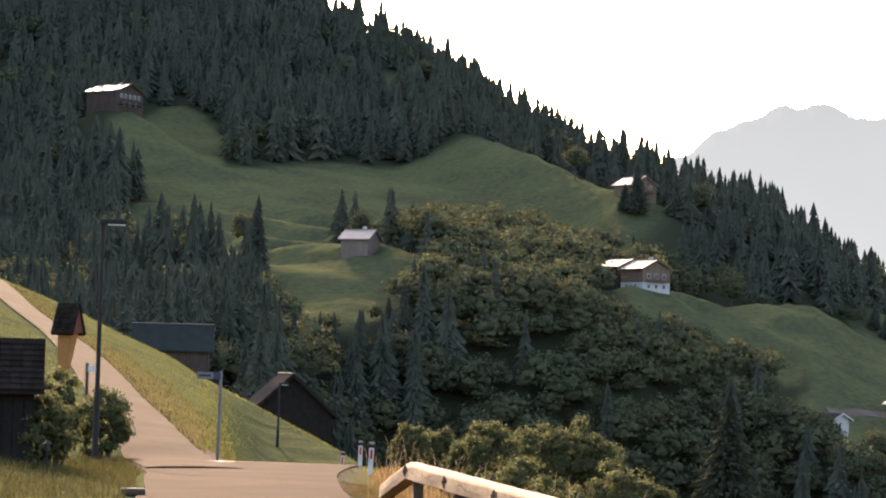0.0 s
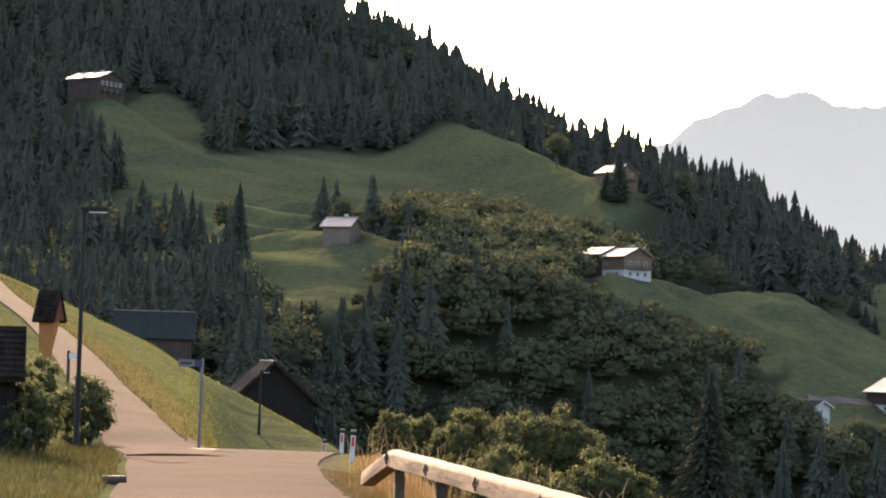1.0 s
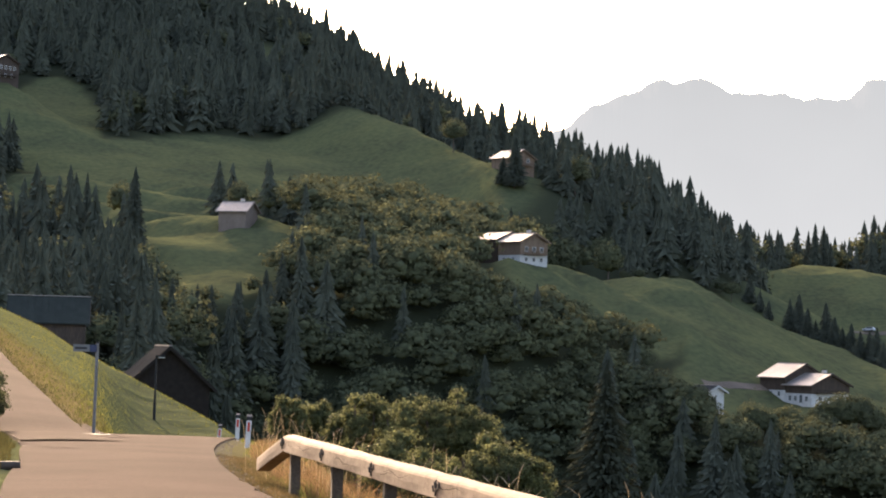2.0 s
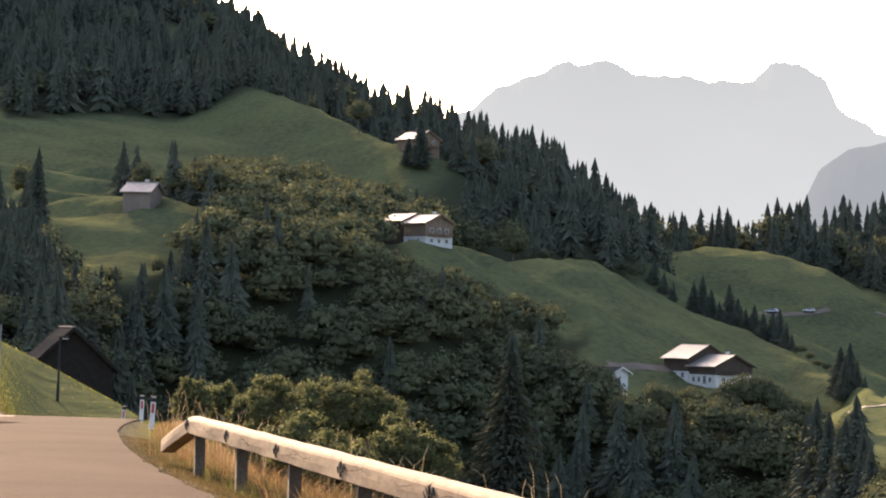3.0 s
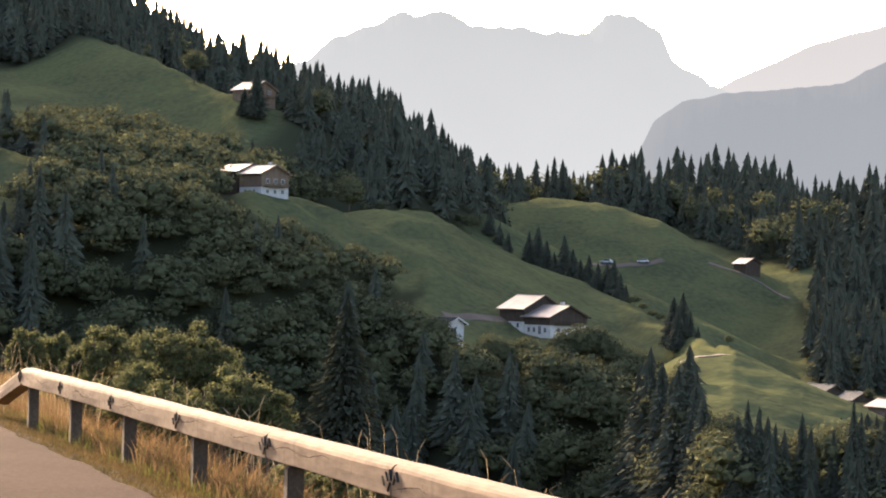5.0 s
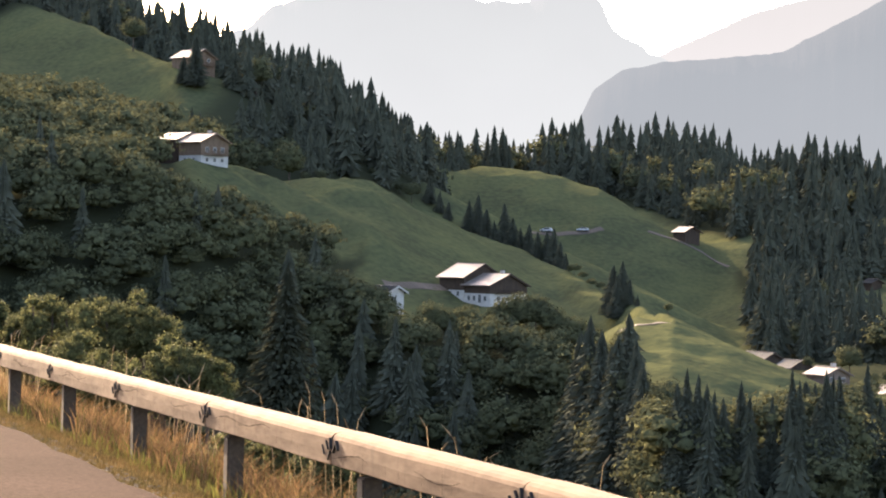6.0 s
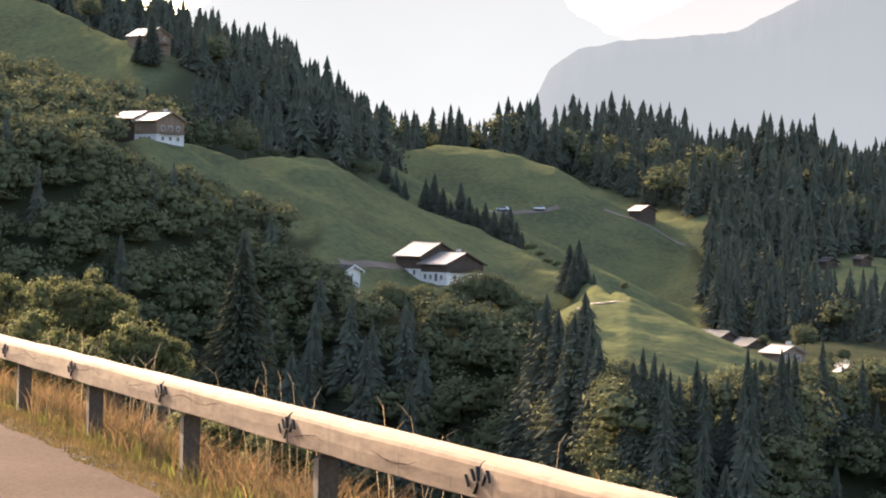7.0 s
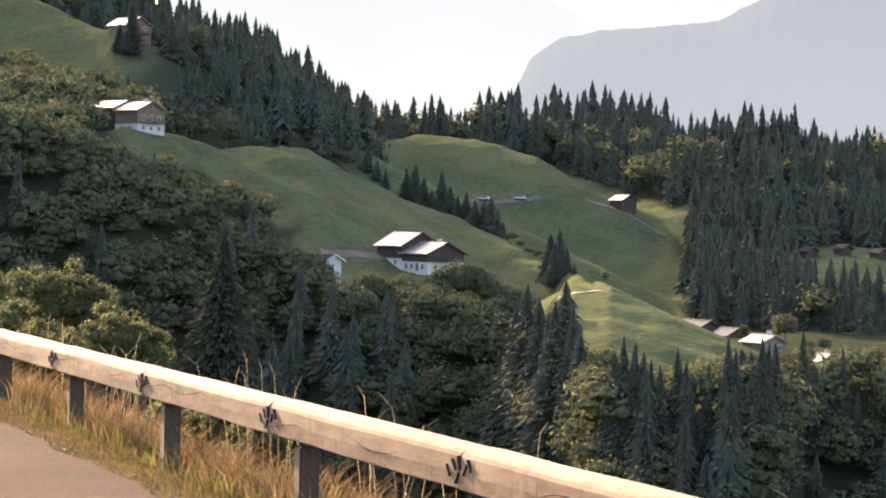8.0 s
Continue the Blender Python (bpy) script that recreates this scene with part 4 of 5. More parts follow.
def scatter():
    r = 335.0
    pts = []
    while r < 1340:
        gap = 4.9 if r < 405 else 5.8 if r < 560 else 7.6 + 2.2 * (r - 560) / 1000
        da = math.degrees(gap / r)
        a = np.arange(-12.6, 24.6, da)
        a = a + (rng.random(len(a)) - 0.5) * da * 0.9
        rr = r + (rng.random(len(a)) - 0.5) * gap * 0.9
        pts.append(np.column_stack([a, rr]))
        r += gap
    pts = np.vstack(pts)
    keep = (pts[:, 1] < crest_limit(pts[:, 0])) & ((pts[:, 1] > 385) | (pts[:, 0] > 13.5) | (pts[:, 0] < -2.5))
    pts = pts[keep]
    x, y = pts[:, 1] * np.sin(np.radians(pts[:, 0])), pts[:, 1] * np.cos(np.radians(pts[:, 0]))
    w = woods(x, y)
    keep = w > rng.random(len(w)) * 0.25 + 0.6
    pts, x, y = pts[keep], x[keep], y[keep]
    clear = np.ones(len(x), bool)
    for key, (az, rr, z, p) in TERRACES.items():
        hx, hy = at(az, rr)
        front = 12 if key in ("shed", "large_farm") else 50
        # nothing stands in a house or in the open fall of ground before it
        bear = np.abs(pts[:, 0] - az) * np.pi / 180 * rr
        clear &= ~((np.hypot(x - hx, y - hy) < 16) | ((bear < 11) & (pts[:, 1] < rr) & (pts[:, 1] > rr - front)))
    clear &= ~((pts[:, 0] > 12.9) & (pts[:, 0] < 16.4) & (pts[:, 1] > 540) & (pts[:, 1] < 665))
    pts, x, y = pts[clear], x[clear], y[clear]
    z = ground(x, y)
    az, rr = pts[:, 0], pts[:, 1]
    leafy = smooth01((az + 2.0) / 2.0) * smooth01((9.5 - az) / 2.0) * smooth01((735 - rr) / 40) * np.where(rr > 575, 1.0, 0.9)
    leafy = np.maximum(leafy, (0.45 + 0.2 * (az > 4)) * (rr < 560))
    leafy = np.where((az < -1.5) & (rr < 560), 0.3, leafy)
    leafy = np.maximum(leafy, 0.75 * ((np.abs(az - 11.5) < 3) & (rr < 560) & (rr > 440)))
    leafy = np.maximum(leafy, 0.06 + 0.12 * ((az > 9.4) & (az < 14.2) & (rr > 960)))
    is_leaf = rng.random(len(x)) < leafy
    stand = np.array([noise.noise(Vector((p / 38, q / 38, 5.5))) for p, q in zip(x, y)])
    h = np.where(is_leaf, 8.0 + 5.5 * rng.random(len(x)), 16.5 + 9 * stand + 9 * (rng.random(len(x)) - 0.4))
    h = np.where(is_leaf & (az > 9.4) & (rr > 800), h * 1.35, h)
    h = h + 9.0 * smooth01((az - 10) / 3) * smooth01((rr - 820) / 60) * np.maximum(0.3 + 1.3 * stand, 0)
    h = h + np.where(is_leaf, 0, 3.0) * (smooth01((az - 6.3) / 0.6) * smooth01((9.0 - az) / 0.5) - smooth01((az - 2.2) / 0.8) * smooth01((6.6 - az) / 0.6)) * smooth01((rr - 860) / 60)
    low = (rr < 575) | ((az > 3.6) & (az < 9.3) & (rr < 645)) | ((az > 15) & (rr < 660))
    room = canopy(az, rr) - z
    h = np.where(low, np.minimum(h, room * (0.72 + 0.28 * rng.random(len(x)))), h)
    clump = (az > 15.2) & (rr > 600) & (rr < 810)
    h = np.where(clump, np.minimum(h, (EYE + rr * np.tan(np.radians(0.6)) - z) * (0.6 + 0.4 * rng.random(len(x)))), h)
    girth = np.where(is_leaf, 1.0 + 0.35 * rng.random(len(x)), 0.9 + 0.5 * rng.random(len(x)) ** 1.5)
    P = np.column_stack([x, y, z - 0.3, h, girth])
    tall = h > 4.0
    P, az, rr, is_leaf = P[tall], az[tall], rr[tall], is_leaf[tall]
    groups = [("woods_on_the_high_slope", (az < 0) & (rr > 540), "dark spruce forest covering the high mountain slope"),
              ("woods_in_the_ravine", (rr <= 540), "dense dark woods filling the shaded ravine"),
              ("woods_on_the_ridge", (az >= 0) & (az < 9.4) & (rr > 540), "spruce forest along the descending ridge"),
              ("woods_behind_the_hump", (az >= 9.4) & (rr > 540), "spruce forest behind the grassy hump")]
    for name, sel, label in groups:
        plant(name, FINE_SPRUCES if "ravine" in name else SPRUCES, P[sel & ~is_leaf], HAZED_NEEDLES, label)
        if (sel & is_leaf).sum():
            plant(name.replace("woods", "leafy_woods"), BROADS if "ravine" in name else FAR_BROADS, P[sel & is_leaf], LEAVES, label.replace("spruce", "broad-leaved").replace("dark woods", "rounded broad-leaved trees"))


scatter()


def single_tree(kind, x, y, h, girth, label, group="", sink=0.3):
    """A tree by itself: trunk and crown."""
    z = ground_at(x, y) - sink
    t = empty(kind, x, y, z, float(rng.random() * 360), label, "tree", group)
    if kind == "spruce":
        V, T, N = spruce_template(int(rng.integers(1000)), 26, 13, 1500, 0.19, 0.034)
        tri_object("crown", V * [h * girth, h * girth, h], T, HAZED_NEEDLES, t, normals=N)
        part("trunk", tube((0, 0, 0), (0, 0, h * 0.9), 0.013 * h, 0.003 * h, 8), BARK, t)
    else:
        V, T, N = broadleaf_template(int(rng.integers(1000)), 16, 2600, 0.028)
        tri_object("crown", V * [h * girth, h * girth, h], T, LEAVES, t, normals=N)
        part("trunk", tube((0, 0, 0), (0, 0, h * 0.55), 0.022 * h, 0.012 * h, 8), BARK, t)
    return t


def lone_trees():
    # single trees on the meadows: bearing, distance, height, girth
    for az, r, h, g in ((2.9, 800, 11, 1.0), (1.0, 905, 12, 0.9), (-1.0, 960, 12, 0.9), (5.7, 760, 13, 0.9), (9.4, 800, 8, 1.1), (14.9, 600, 4.5, 1.3), (15.2, 590, 4, 1.3), (19.3, 560, 8, 1.0), (-4.6, 640, 12, 0.8), (-8.0, 840, 9, 0.9)):
        x, y = at(az, r)
        single_tree("broadleaf_tree", x, y, h, g, "rounded broad-leaved tree standing alone on a meadow", "meadow trees")
    for az, up, behind, g in ((9.72, 1.95, 12, 1.0), (9.95, 1.6, 10, 1.1), (10.15, 1.35, 8, 1.1), (10.62, 1.4, 14, 1.1), (10.83, 1.52, 16, 1.0), (11.02, 1.2, 12, 1.1), (11.2, 0.95, 10, 1.2), (11.42, 1.34, 16, 1.0),
                              (11.62, 1.02, 12, 1.1), (11.8, 0.8, 8, 1.2), (12.0, 0.9, 12, 1.1), (12.2, 0.72, 8, 1.2), (12.4, 0.72, 14, 1.1), (12.57, 0.81, 16, 1.0), (12.72, 0.5, 8, 1.1), (12.85, 0.25, 6, 1.0)):
        r = float(np.interp(az, [9.59, 11.15, 12.71, 13.76], [730, 710, 670, 625])) + behind
        x, y = at(az, r)
        single_tree("spruce", x, y, max(4.0, EYE + r * math.tan(radians(up)) - ground_at(x, y)), g * 1.5, "dark bushy spruce on a meadow spur", "spruces on the spur")
    for az, r, up, g in ((13.05, 655, 0.0, 1.6), (13.25, 645, -0.2, 1.5), (13.45, 636, -0.4, 1.6), (13.65, 628, -0.5, 1.4), (13.85, 618, -0.7, 1.5), (15.2, 530, -1.0, 1.0), (7.2, 700, 2.0, 1.3), (8.7, 735, 1.75, 1.3), (9.05, 735, 1.75, 1.3), (9.3, 730, 1.75, 1.3), (8.4, 740, 1.95, 1.4)):
        x, y = at(az, r)
        single_tree("bush", x, y, max(2.6, EYE + r * math.tan(radians(up)) - ground_at(x, y)), g, "low rounded bush on the brow of a meadow", "meadow bushes")
    for az, r, up in ((8.15, 549, -0.5), (8.42, 548, -0.55), (8.62, 547, -0.62), (8.76, 546, -0.9), (7.8, 552, -0.3), (11.3, 545, -1.0), (11.52, 545, -0.8), (11.72, 544, -0.74), (11.95, 543, -0.7), (12.2, 543, -0.75), (12.6, 541, -0.95), (13.0, 538, -1.2), (10.68, 541, -1.0), (10.9, 540, -1.2), (9.9, 541, -0.95), (10.25, 540, -1.1), (9.6, 540, -1.25), (13.4, 534, -1.4)):
        x, y = at(az, r)
        h = max(4.0, EYE + r * math.tan(radians(up)) - ground_at(x, y))
        single_tree("broadleaf_tree", x, y, h, min(1.3, 9.0 / h), "rounded broad-leaved tree on the brink of the ravine", "trees on the brink")
    for az, r, up, g in ((14.32, 430, -1.05, 1.2), (14.1, 428, -1.55, 1.2), (14.5, 424, -1.6, 1.2), (14.68, 405, -2.2, 1.2), (13.45, 470, -1.12, 1.1), (13.72, 462, -1.45, 1.1), (13.2, 475, -1.6, 1.1), (13.95, 445, -1.8, 1.2),
                         (15.67, 380, -2.26, 1.0), (15.93, 380, -2.39, 1.0), (16.12, 381, -2.6, 1.0), (15.45, 380, -2.6, 1.0), (16.3, 380, -2.75, 1.0), (16.5, 380, -2.9, 1.0), (16.89, 381, -2.51, 0.8), (17.1, 380, -2.85, 0.9), (17.6, 381, -2.8, 0.9),
                         (18.03, 380, -2.2, 0.9), (18.2, 380, -2.45, 0.9), (18.79, 380, -2.2, 0.8), (18.95, 380, -2.3, 0.8), (19.1, 384, -2.35, 0.9), (19.7, 448, -2.05, 0.8), (20.6, 455, -2.4, 0.9)):
        x, y = at(az, r)
        single_tree("spruce", x, y, max(6.0, EYE + r * math.tan(radians(up)) - ground_at(x, y)), g, "tall dark spruce at the edge of a meadow", "meadow spruces")
    for az, r, up, g in ((15.1, 405, -2.54, 1.2), (15.3, 400, -2.7, 1.3), (17.3, 398, -2.95, 1.3), (18.5, 425, -2.55, 1.2), (20.18, 548, -2.2, 1.0), (19.85, 548, -2.3, 1.0), (14.9, 390, -2.8, 1.2), (15.15, 388, -3.0, 1.2), (15.4, 386, -3.1, 1.2), (14.75, 385, -3.2, 1.2), (15.7, 385, -3.2, 1.2), (16.0, 385, -3.2, 1.2), (21.19, 470, -2.36, 1.1), (20.8, 470, -2.5, 1.2), (18.37, 600, -1.95, 0.9),
                         (-4.74, 262, 0.11, 0.75), (-4.5, 258, -0.12, 0.7), (-2.47, 258, -0.99, 0.7), (-2.3, 256, -1.25, 0.7)):
        x, y = at(az, r)
        single_tree("broadleaf_tree", x, y, min(12.0, max(3.0, EYE + r * math.tan(radians(up)) - ground_at(x, y))), g, "rounded broad-leaved tree at the edge of a meadow", "trees on the brink")
    for az, r, up, g in ((-1.97, 617, 3.75, 0.7), (6.5, 686, 2.6, 0.75), (6.25, 650, 1.74, 1.1), (6.9, 700, 1.95, 1.0)):
        x, y = at(az, r)
        single_tree("broadleaf_tree", x, y, EYE + r * math.tan(radians(up)) - ground_at(x, y), g, "rounded broad-leaved tree standing alone on a meadow", "meadow trees")
    for az, r, up, g in ((8.55, 900, 3.45, 1.0), (8.72, 905, 3.6, 1.0), (8.9, 900, 3.1, 1.0), (9.2, 895, 2.6, 0.9), (11.0, 990, 2.95, 0.9), (11.15, 985, 3.12, 0.9), (11.34, 990, 3.05, 0.9), (11.5, 985, 2.7, 0.9)):
        x, y = at(az, r)
        single_tree("spruce", x, y, EYE + r * math.tan(radians(up)) - ground_at(x, y), g, "tall dark spruce standing out on the skyline", "skyline spruces")
    for az, r, up, g in ((13.95, 590, 0.0, 1.4), (14.15, 588, 0.1, 1.4), (14.05, 584, -0.2, 1.4), (14.32, 584, -0.3, 1.5), (14.5, 580, -0.65, 1.5)):
        x, y = at(az, r)
        single_tree("spruce", x, y, EYE + r * math.tan(radians(up)) - ground_at(x, y), g, "dark spruce in a small clump beside a track", "meadow spruces")
    for az, r, h, g in ((4.32, 750, 16, 1.35), (4.05, 752, 9, 1.6), (-4.3, 560, 24, 0.9)):
        x, y = at(az, r)
        single_tree("spruce", x, y, h, g, "dark slender spruce on the meadow edge", "meadow spruces")


lone_trees()


def great_spruce():
    x, y = at(6.54, 200)
    z = ground_at(x, y)
    h = 1.0 - z
    t = empty("spruce", x, y, z, 0, "tall dark spruce with drooping boughs below the road", "tree")
    V, T, N = spruce_template(5, 38, 15, 9000, 0.27, 0.026)
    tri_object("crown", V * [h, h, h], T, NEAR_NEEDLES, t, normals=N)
    part("trunk", tube((0, 0, 0), (0, 0, h * 0.97), 0.3, 0.02, 10), BARK, t)


great_spruce()


def shrub(x, y, h, girth, leaves, size, label, seed, mat=None, base=None, kind="shrub"):
    """A leafy shrub or small tree: stems, a dim inner mass and a domed crown of single leaves."""
    g = np.random.default_rng(seed)
    z = ground_at(x, y) - 0.1 if base is None else base
    t = empty(kind, x, y, z, 0, label, kind)
    cen, rad = [], []
    n = 42
    wide = 0.5 * girth * h
    for k in range(n):
        a = 2 * math.pi * (k * 0.618 + 0.2 * g.random())
        up = 0.97 - (1.5 if h > 3 else 1.9) * (k + 0.5) / n
        flat = math.sqrt(max(0.0, 1 - up * up))
        far = 0.45 + 0.5 * g.random()
        tall = min(wide * 1.3, 0.45 * h) if h > 3 else 0.5 * h
        cen.append((math.cos(a) * flat * wide * far, math.sin(a) * flat * wide * far, h - tall * 0.97 + tall * up * far))
        rad.append(wide * (0.15 + 0.17 * g.random()))
    cen, rad = np.array(cen), np.array(rad)
    V, T, N = leaf_cloud(g, cen, rad * (0.8 + 0.5 * g.random(n)), leaves, size)
    V = V + np.repeat(g.normal(size=(leaves, 3)) * 0.06 * wide, 4, axis=0)
    VV, TT, NN, off = [V], [T], [N], len(V)
    for c, r in zip(cen, rad):
        jit = 1 + 0.4 * (g.random(len(ICO_V)) - 0.5)
        VV.append(ICO_V * (jit * r * 0.6)[:, None] + c * [0.85, 0.85, 1])
        TT.append(ICO_T + off)
        NN.append(ICO_V)
        off += len(ICO_V)
    tri_object("crown", np.vstack(VV), np.vstack(TT), mat or NEAR_LEAVES, t, normals=np.vstack(NN))
    for k in range(6):
        c = cen[k * 4]
        part("stem", tube((c[0] * 0.15, c[1] * 0.15, 0), tuple(c), 0.018 * h, 0.005 * h, 6), BARK, t)
    return t


def near_shrubs():
    # bearing, distance, top height, height, width
    rows = ((-0.7, 92, -0.38, 4.5, 1.5), (-0.05, 95, -0.45, 4.5, 1.6), (0.6, 90, -0.75, 4.5, 1.8), (1.15, 88, -0.02, 5.0, 2.1), (2.2, 86, 0.02, 5.0, 2.6), (3.0, 85, 0.07, 5.0, 2.4), (3.55, 84, -0.35, 4.6, 2.0),
            (4.0, 80, -1.1, 4.0, 2.6), (4.75, 79, -1.6, 3.6, 1.9), (1.7, 81, -1.1, 3.8, 2.3), (0.2, 84, -1.5, 3.5, 2.6), (2.7, 78, -1.5, 3.2, 2.4), (-0.6, 84, -1.5, 3.2, 2.0),
            (6.7, 62, -2.6, 3.0, 1.5), (7.4, 60, -3.0, 2.6, 1.5), (6.0, 64, -3.0, 2.8, 1.8), (5.3, 68, -3.1, 3.0, 2.0))
    for i, (az, r, top, h, w) in enumerate(rows):
        x, y = at(az, r)
        h = max(h, top - ground_at(x, y) + 0.1)
        shrub(x, y, h, w / h, 7200, 0.05, "leafy hedgerow tree on the bank below the road", 100 + i, base=top - h, kind="small_tree")


near_shrubs()


# ---- guard rail ----
def beam_mesh(length, seed):
    g = np.random.default_rng(seed)
    prof = [(-0.088, -0.088), (-0.08, -0.094), (0.08, -0.094), (0.088, -0.086), (0.09, 0.0), (0.088, 0.07), (0.075, 0.088), (0.03, 0.094), (-0.03, 0.09), (-0.062, 0.08), (-0.08, 0.066), (-0.089, 0.048), (-0.091, -0.02)]
    rows, V, F = 26, [], []
    for i in range(rows):
        f = i / (rows - 1)
        yy = 0.003 + (length - 0.006) * f
        end = 0.985 if i in (0, rows - 1) else 1.0
        for x, z in prof:
            wob = noise.noise(Vector((x * 9 + seed, yy * 1.1, z * 9))) * 0.007
            V.append((x * end + wob + 0.004 * math.sin(yy * 1.7 + seed), yy, z * end + wob * 0.8))
    n = len(prof)
    for i in range(rows - 1):
        for k in range(n):
            F.append((i * n + k, i * n + (k + 1) % n, (i + 1) * n + (k + 1) % n, (i + 1) * n + k))
    F.append(tuple(range(n))[::-1])
    F.append(tuple((rows - 1) * n + k for k in range(n)))
    return V, F


def guard_rail():
    gap, first, top = 3.0, 12.75, 0.535
    rail = empty("guard_rail", RAIL_OFF * NX, RAIL_OFF * NY, 0, RAIL_TURN, "wooden guard rail with squared timber beams on steel posts", "guard rail")
    ends = [first + gap * k for k in range(-4, 6)]
    tip = math.degrees(math.atan(-0.003))
    rise = lambda s: top + 0.03 - 0.003 * (s - 10)
    for k, s0 in enumerate(ends[:-1]):
        V, F = beam_mesh(gap, k)
        b = mesh_object("beam", V, F, TIMBER, rail, "sun-bleached timber beam")
        b.matrix_basis = pose(0, s0 + 0.45, rise(s0 + 0.45) - 0.1, tip)
        g = np.random.default_rng(70 + k)
        for c in range(2):
            y0, span, zc = 0.2 + 1.2 * g.random() + 0.9 * c, 0.5 + 0.7 * g.random(), -0.03 + 0.06 * g.random()
            cv, cf = [], []
            for i in range(18):
                yy = min(y0 + span * i / 17, 2.95)
                zz = zc + 0.018 * math.sin(yy * 7 + k) + 0.012 * noise.noise(Vector((yy * 6, k, c)))
                w = 0.0022 * math.sin(math.pi * (i + 0.5) / 18) * (0.5 + 0.7 * math.sin(i * 2.1 + k) ** 2) + 0.0004
                cv += [(-0.0985, yy, zz - w), (-0.0985, yy, zz + w)]
            for i in range(17):
                cf.append((2 * i + 1, 2 * i, 2 * i + 2, 2 * i + 3))
            mesh_object("crack", cv, cf, CRACK, b, "dark drying crack")
        for c in range(9):
            y0, z0, z1 = 0.15 + 2.7 * (c + 0.7 * g.random()) / 9, -0.085 + 0.06 * g.random(), 0.045 - 0.07 * g.random()
            w, tip_ = 0.0014 + 0.0016 * g.random(), 0.01 * g.random()
            mesh_object("crack", [(-0.0985, y0 - w, z0), (-0.0985, y0 + w, z0), (-0.0985, y0 + tip_ + w * 0.4, z1), (-0.0985, y0 + tip_ - w * 0.4, z1)], [(0, 1, 2, 3)], CRACK, b, "dark drying crack")
    V, F = beam_mesh(2.35, 40)
    b = mesh_object("end_beam", V, F, TIMBER, rail, "timber end beam sloping to the ground")
    b.matrix_basis = pose(0, ends[-1] + 0.45, rise(ends[-1] + 0.45) - 0.1, -8.5)
    for k, s in enumerate(ends):
        p = part("post", box(-0.055, 0.055, -0.06, 0.06, -1.1, top - 0.2, 0.012), TIMBER_END, rail, "grey weathered post")
        p.matrix_basis = pose(0.0, s, 0)
        for u, v, tilt in ((-0.13, 0.02, -42), (-0.08, 0.0, 38), (0.0, 0.022, -20), (0.06, 0.01, -45), (0.13, -0.02, -42), (0.02, -0.045, 40)):
            nl = part("nail", box(-0.008, 0.012, -0.0055, 0.0055, -0.032, 0.032, 0.002), IRON, rail)
            nl.matrix_basis = pose(-0.092, s + 0.45 + u, rise(s) - 0.1 + v, tilt)
    return rail


guard_rail()


# ---- road furniture ----
def street_lamp(x, y, h, turn, label, lean=0.0, arm=0.5):
    z = ground_at(x, y) - 0.2
    lamp = empty("street_lamp", x, y, z, turn, label, "street lamp", "street lamps")
    h += 0.2
    part("pole", tube((0, 0, 0), (lean, 0, h), 0.055, 0.04, 12), DARK_STEEL, lamp)
    part("sleeve", tube((0, 0, 0), (lean * 0.3, 0, h * 0.32), 0.068, 0.064, 12), DARK_STEEL, lamp)
    part("head", box(lean - 0.08, lean + arm, -0.12, 0.12, h - 0.03, h + 0.07, 0.03), DARK_STEEL, lamp)
    part("lens", box(lean + 0.1, lean + arm - 0.03, -0.09, 0.09, h - 0.05, h - 0.025), WHITE, lamp)
    return lamp


def sign_post():
    x, y = at(-5.07, 56)
    z = ground_at(x, y)
    s = empty("road_sign", x, y, z, 5, "direction sign plates on a steel pole beside the junction", "road sign")
    part("pole", tube((0, 0, -0.3), (0.03, 0, 2.05), 0.035, 0.035, 12), STEEL, s)
    part("cap", tube((0.03, 0, 2.05), (0.03, 0, 2.08), 0.04, 0.03, 12), DARK_STEEL, s)
    # a white plate given steel grey, so its backlit shade is in the colour
    plate = part("plate", box(-0.5, -0.14, -0.05, -0.03, 1.86, 2.02, 0.006), STEEL, s, "white plate with an unreadable line")
    part("lettering", box(-0.46, -0.2, -0.056, -0.051, 1.92, 1.96), BLACK, plate)
    part("plate", box(-0.135, 0.02, -0.05, -0.03, 1.86, 2.02, 0.006), BLUE, s, "blue plate")


def delineator(az, r, h, z, tilt=2.0):
    x, y = at(az, r)
    d = empty("delineator_post", x, y, z, -az, "white delineator post with black cap and red reflector", "delineator post", "delineator posts")
    d.matrix_basis = pose(x, y, z, 0, tilt, -az)
    w = 0.052
    bm = prism([(-0.045, -0.3), (0.045, -0.3), (0.045, h * 0.86), (-0.045, h * 0.86)], -w, w)
    bmesh.ops.bevel(bm, geom=list(bm.edges), offset=0.012, segments=2, affect="EDGES")
    part("body", bm, WHITE, d)
    bm = prism([(-0.045, h * 0.86), (0.045, h * 0.86), (0.045, h), (-0.045, h * 0.95)], -w, w)
    part("cap", bm, BLACK, d, "black cap")
    part("reflector", box(-0.025, 0.025, -0.053, -0.045, h * 0.6, h * 0.82, 0.002), RED, d, "red reflector")


x0_, y0_ = at(-7.82, 54)
street_lamp(x0_, y0_, 5.1, 8, "dark street lamp on a grass bank", lean=0.02)
x0_, y0_ = at(-3.72, 110)
street_lamp(x0_, y0_, 0.9 - ground_at(x0_, y0_), 8, "slim street lamp beyond the crest of the lane", lean=0.02, arm=0.4)
sign_post()
delineator(-1.61, 50, 0.84, -0.71, 2.5)
delineator(-1.84, 62, 0.84, -1.02, 1)
delineator(-2.27, 70, 0.84, -1.54, 4)


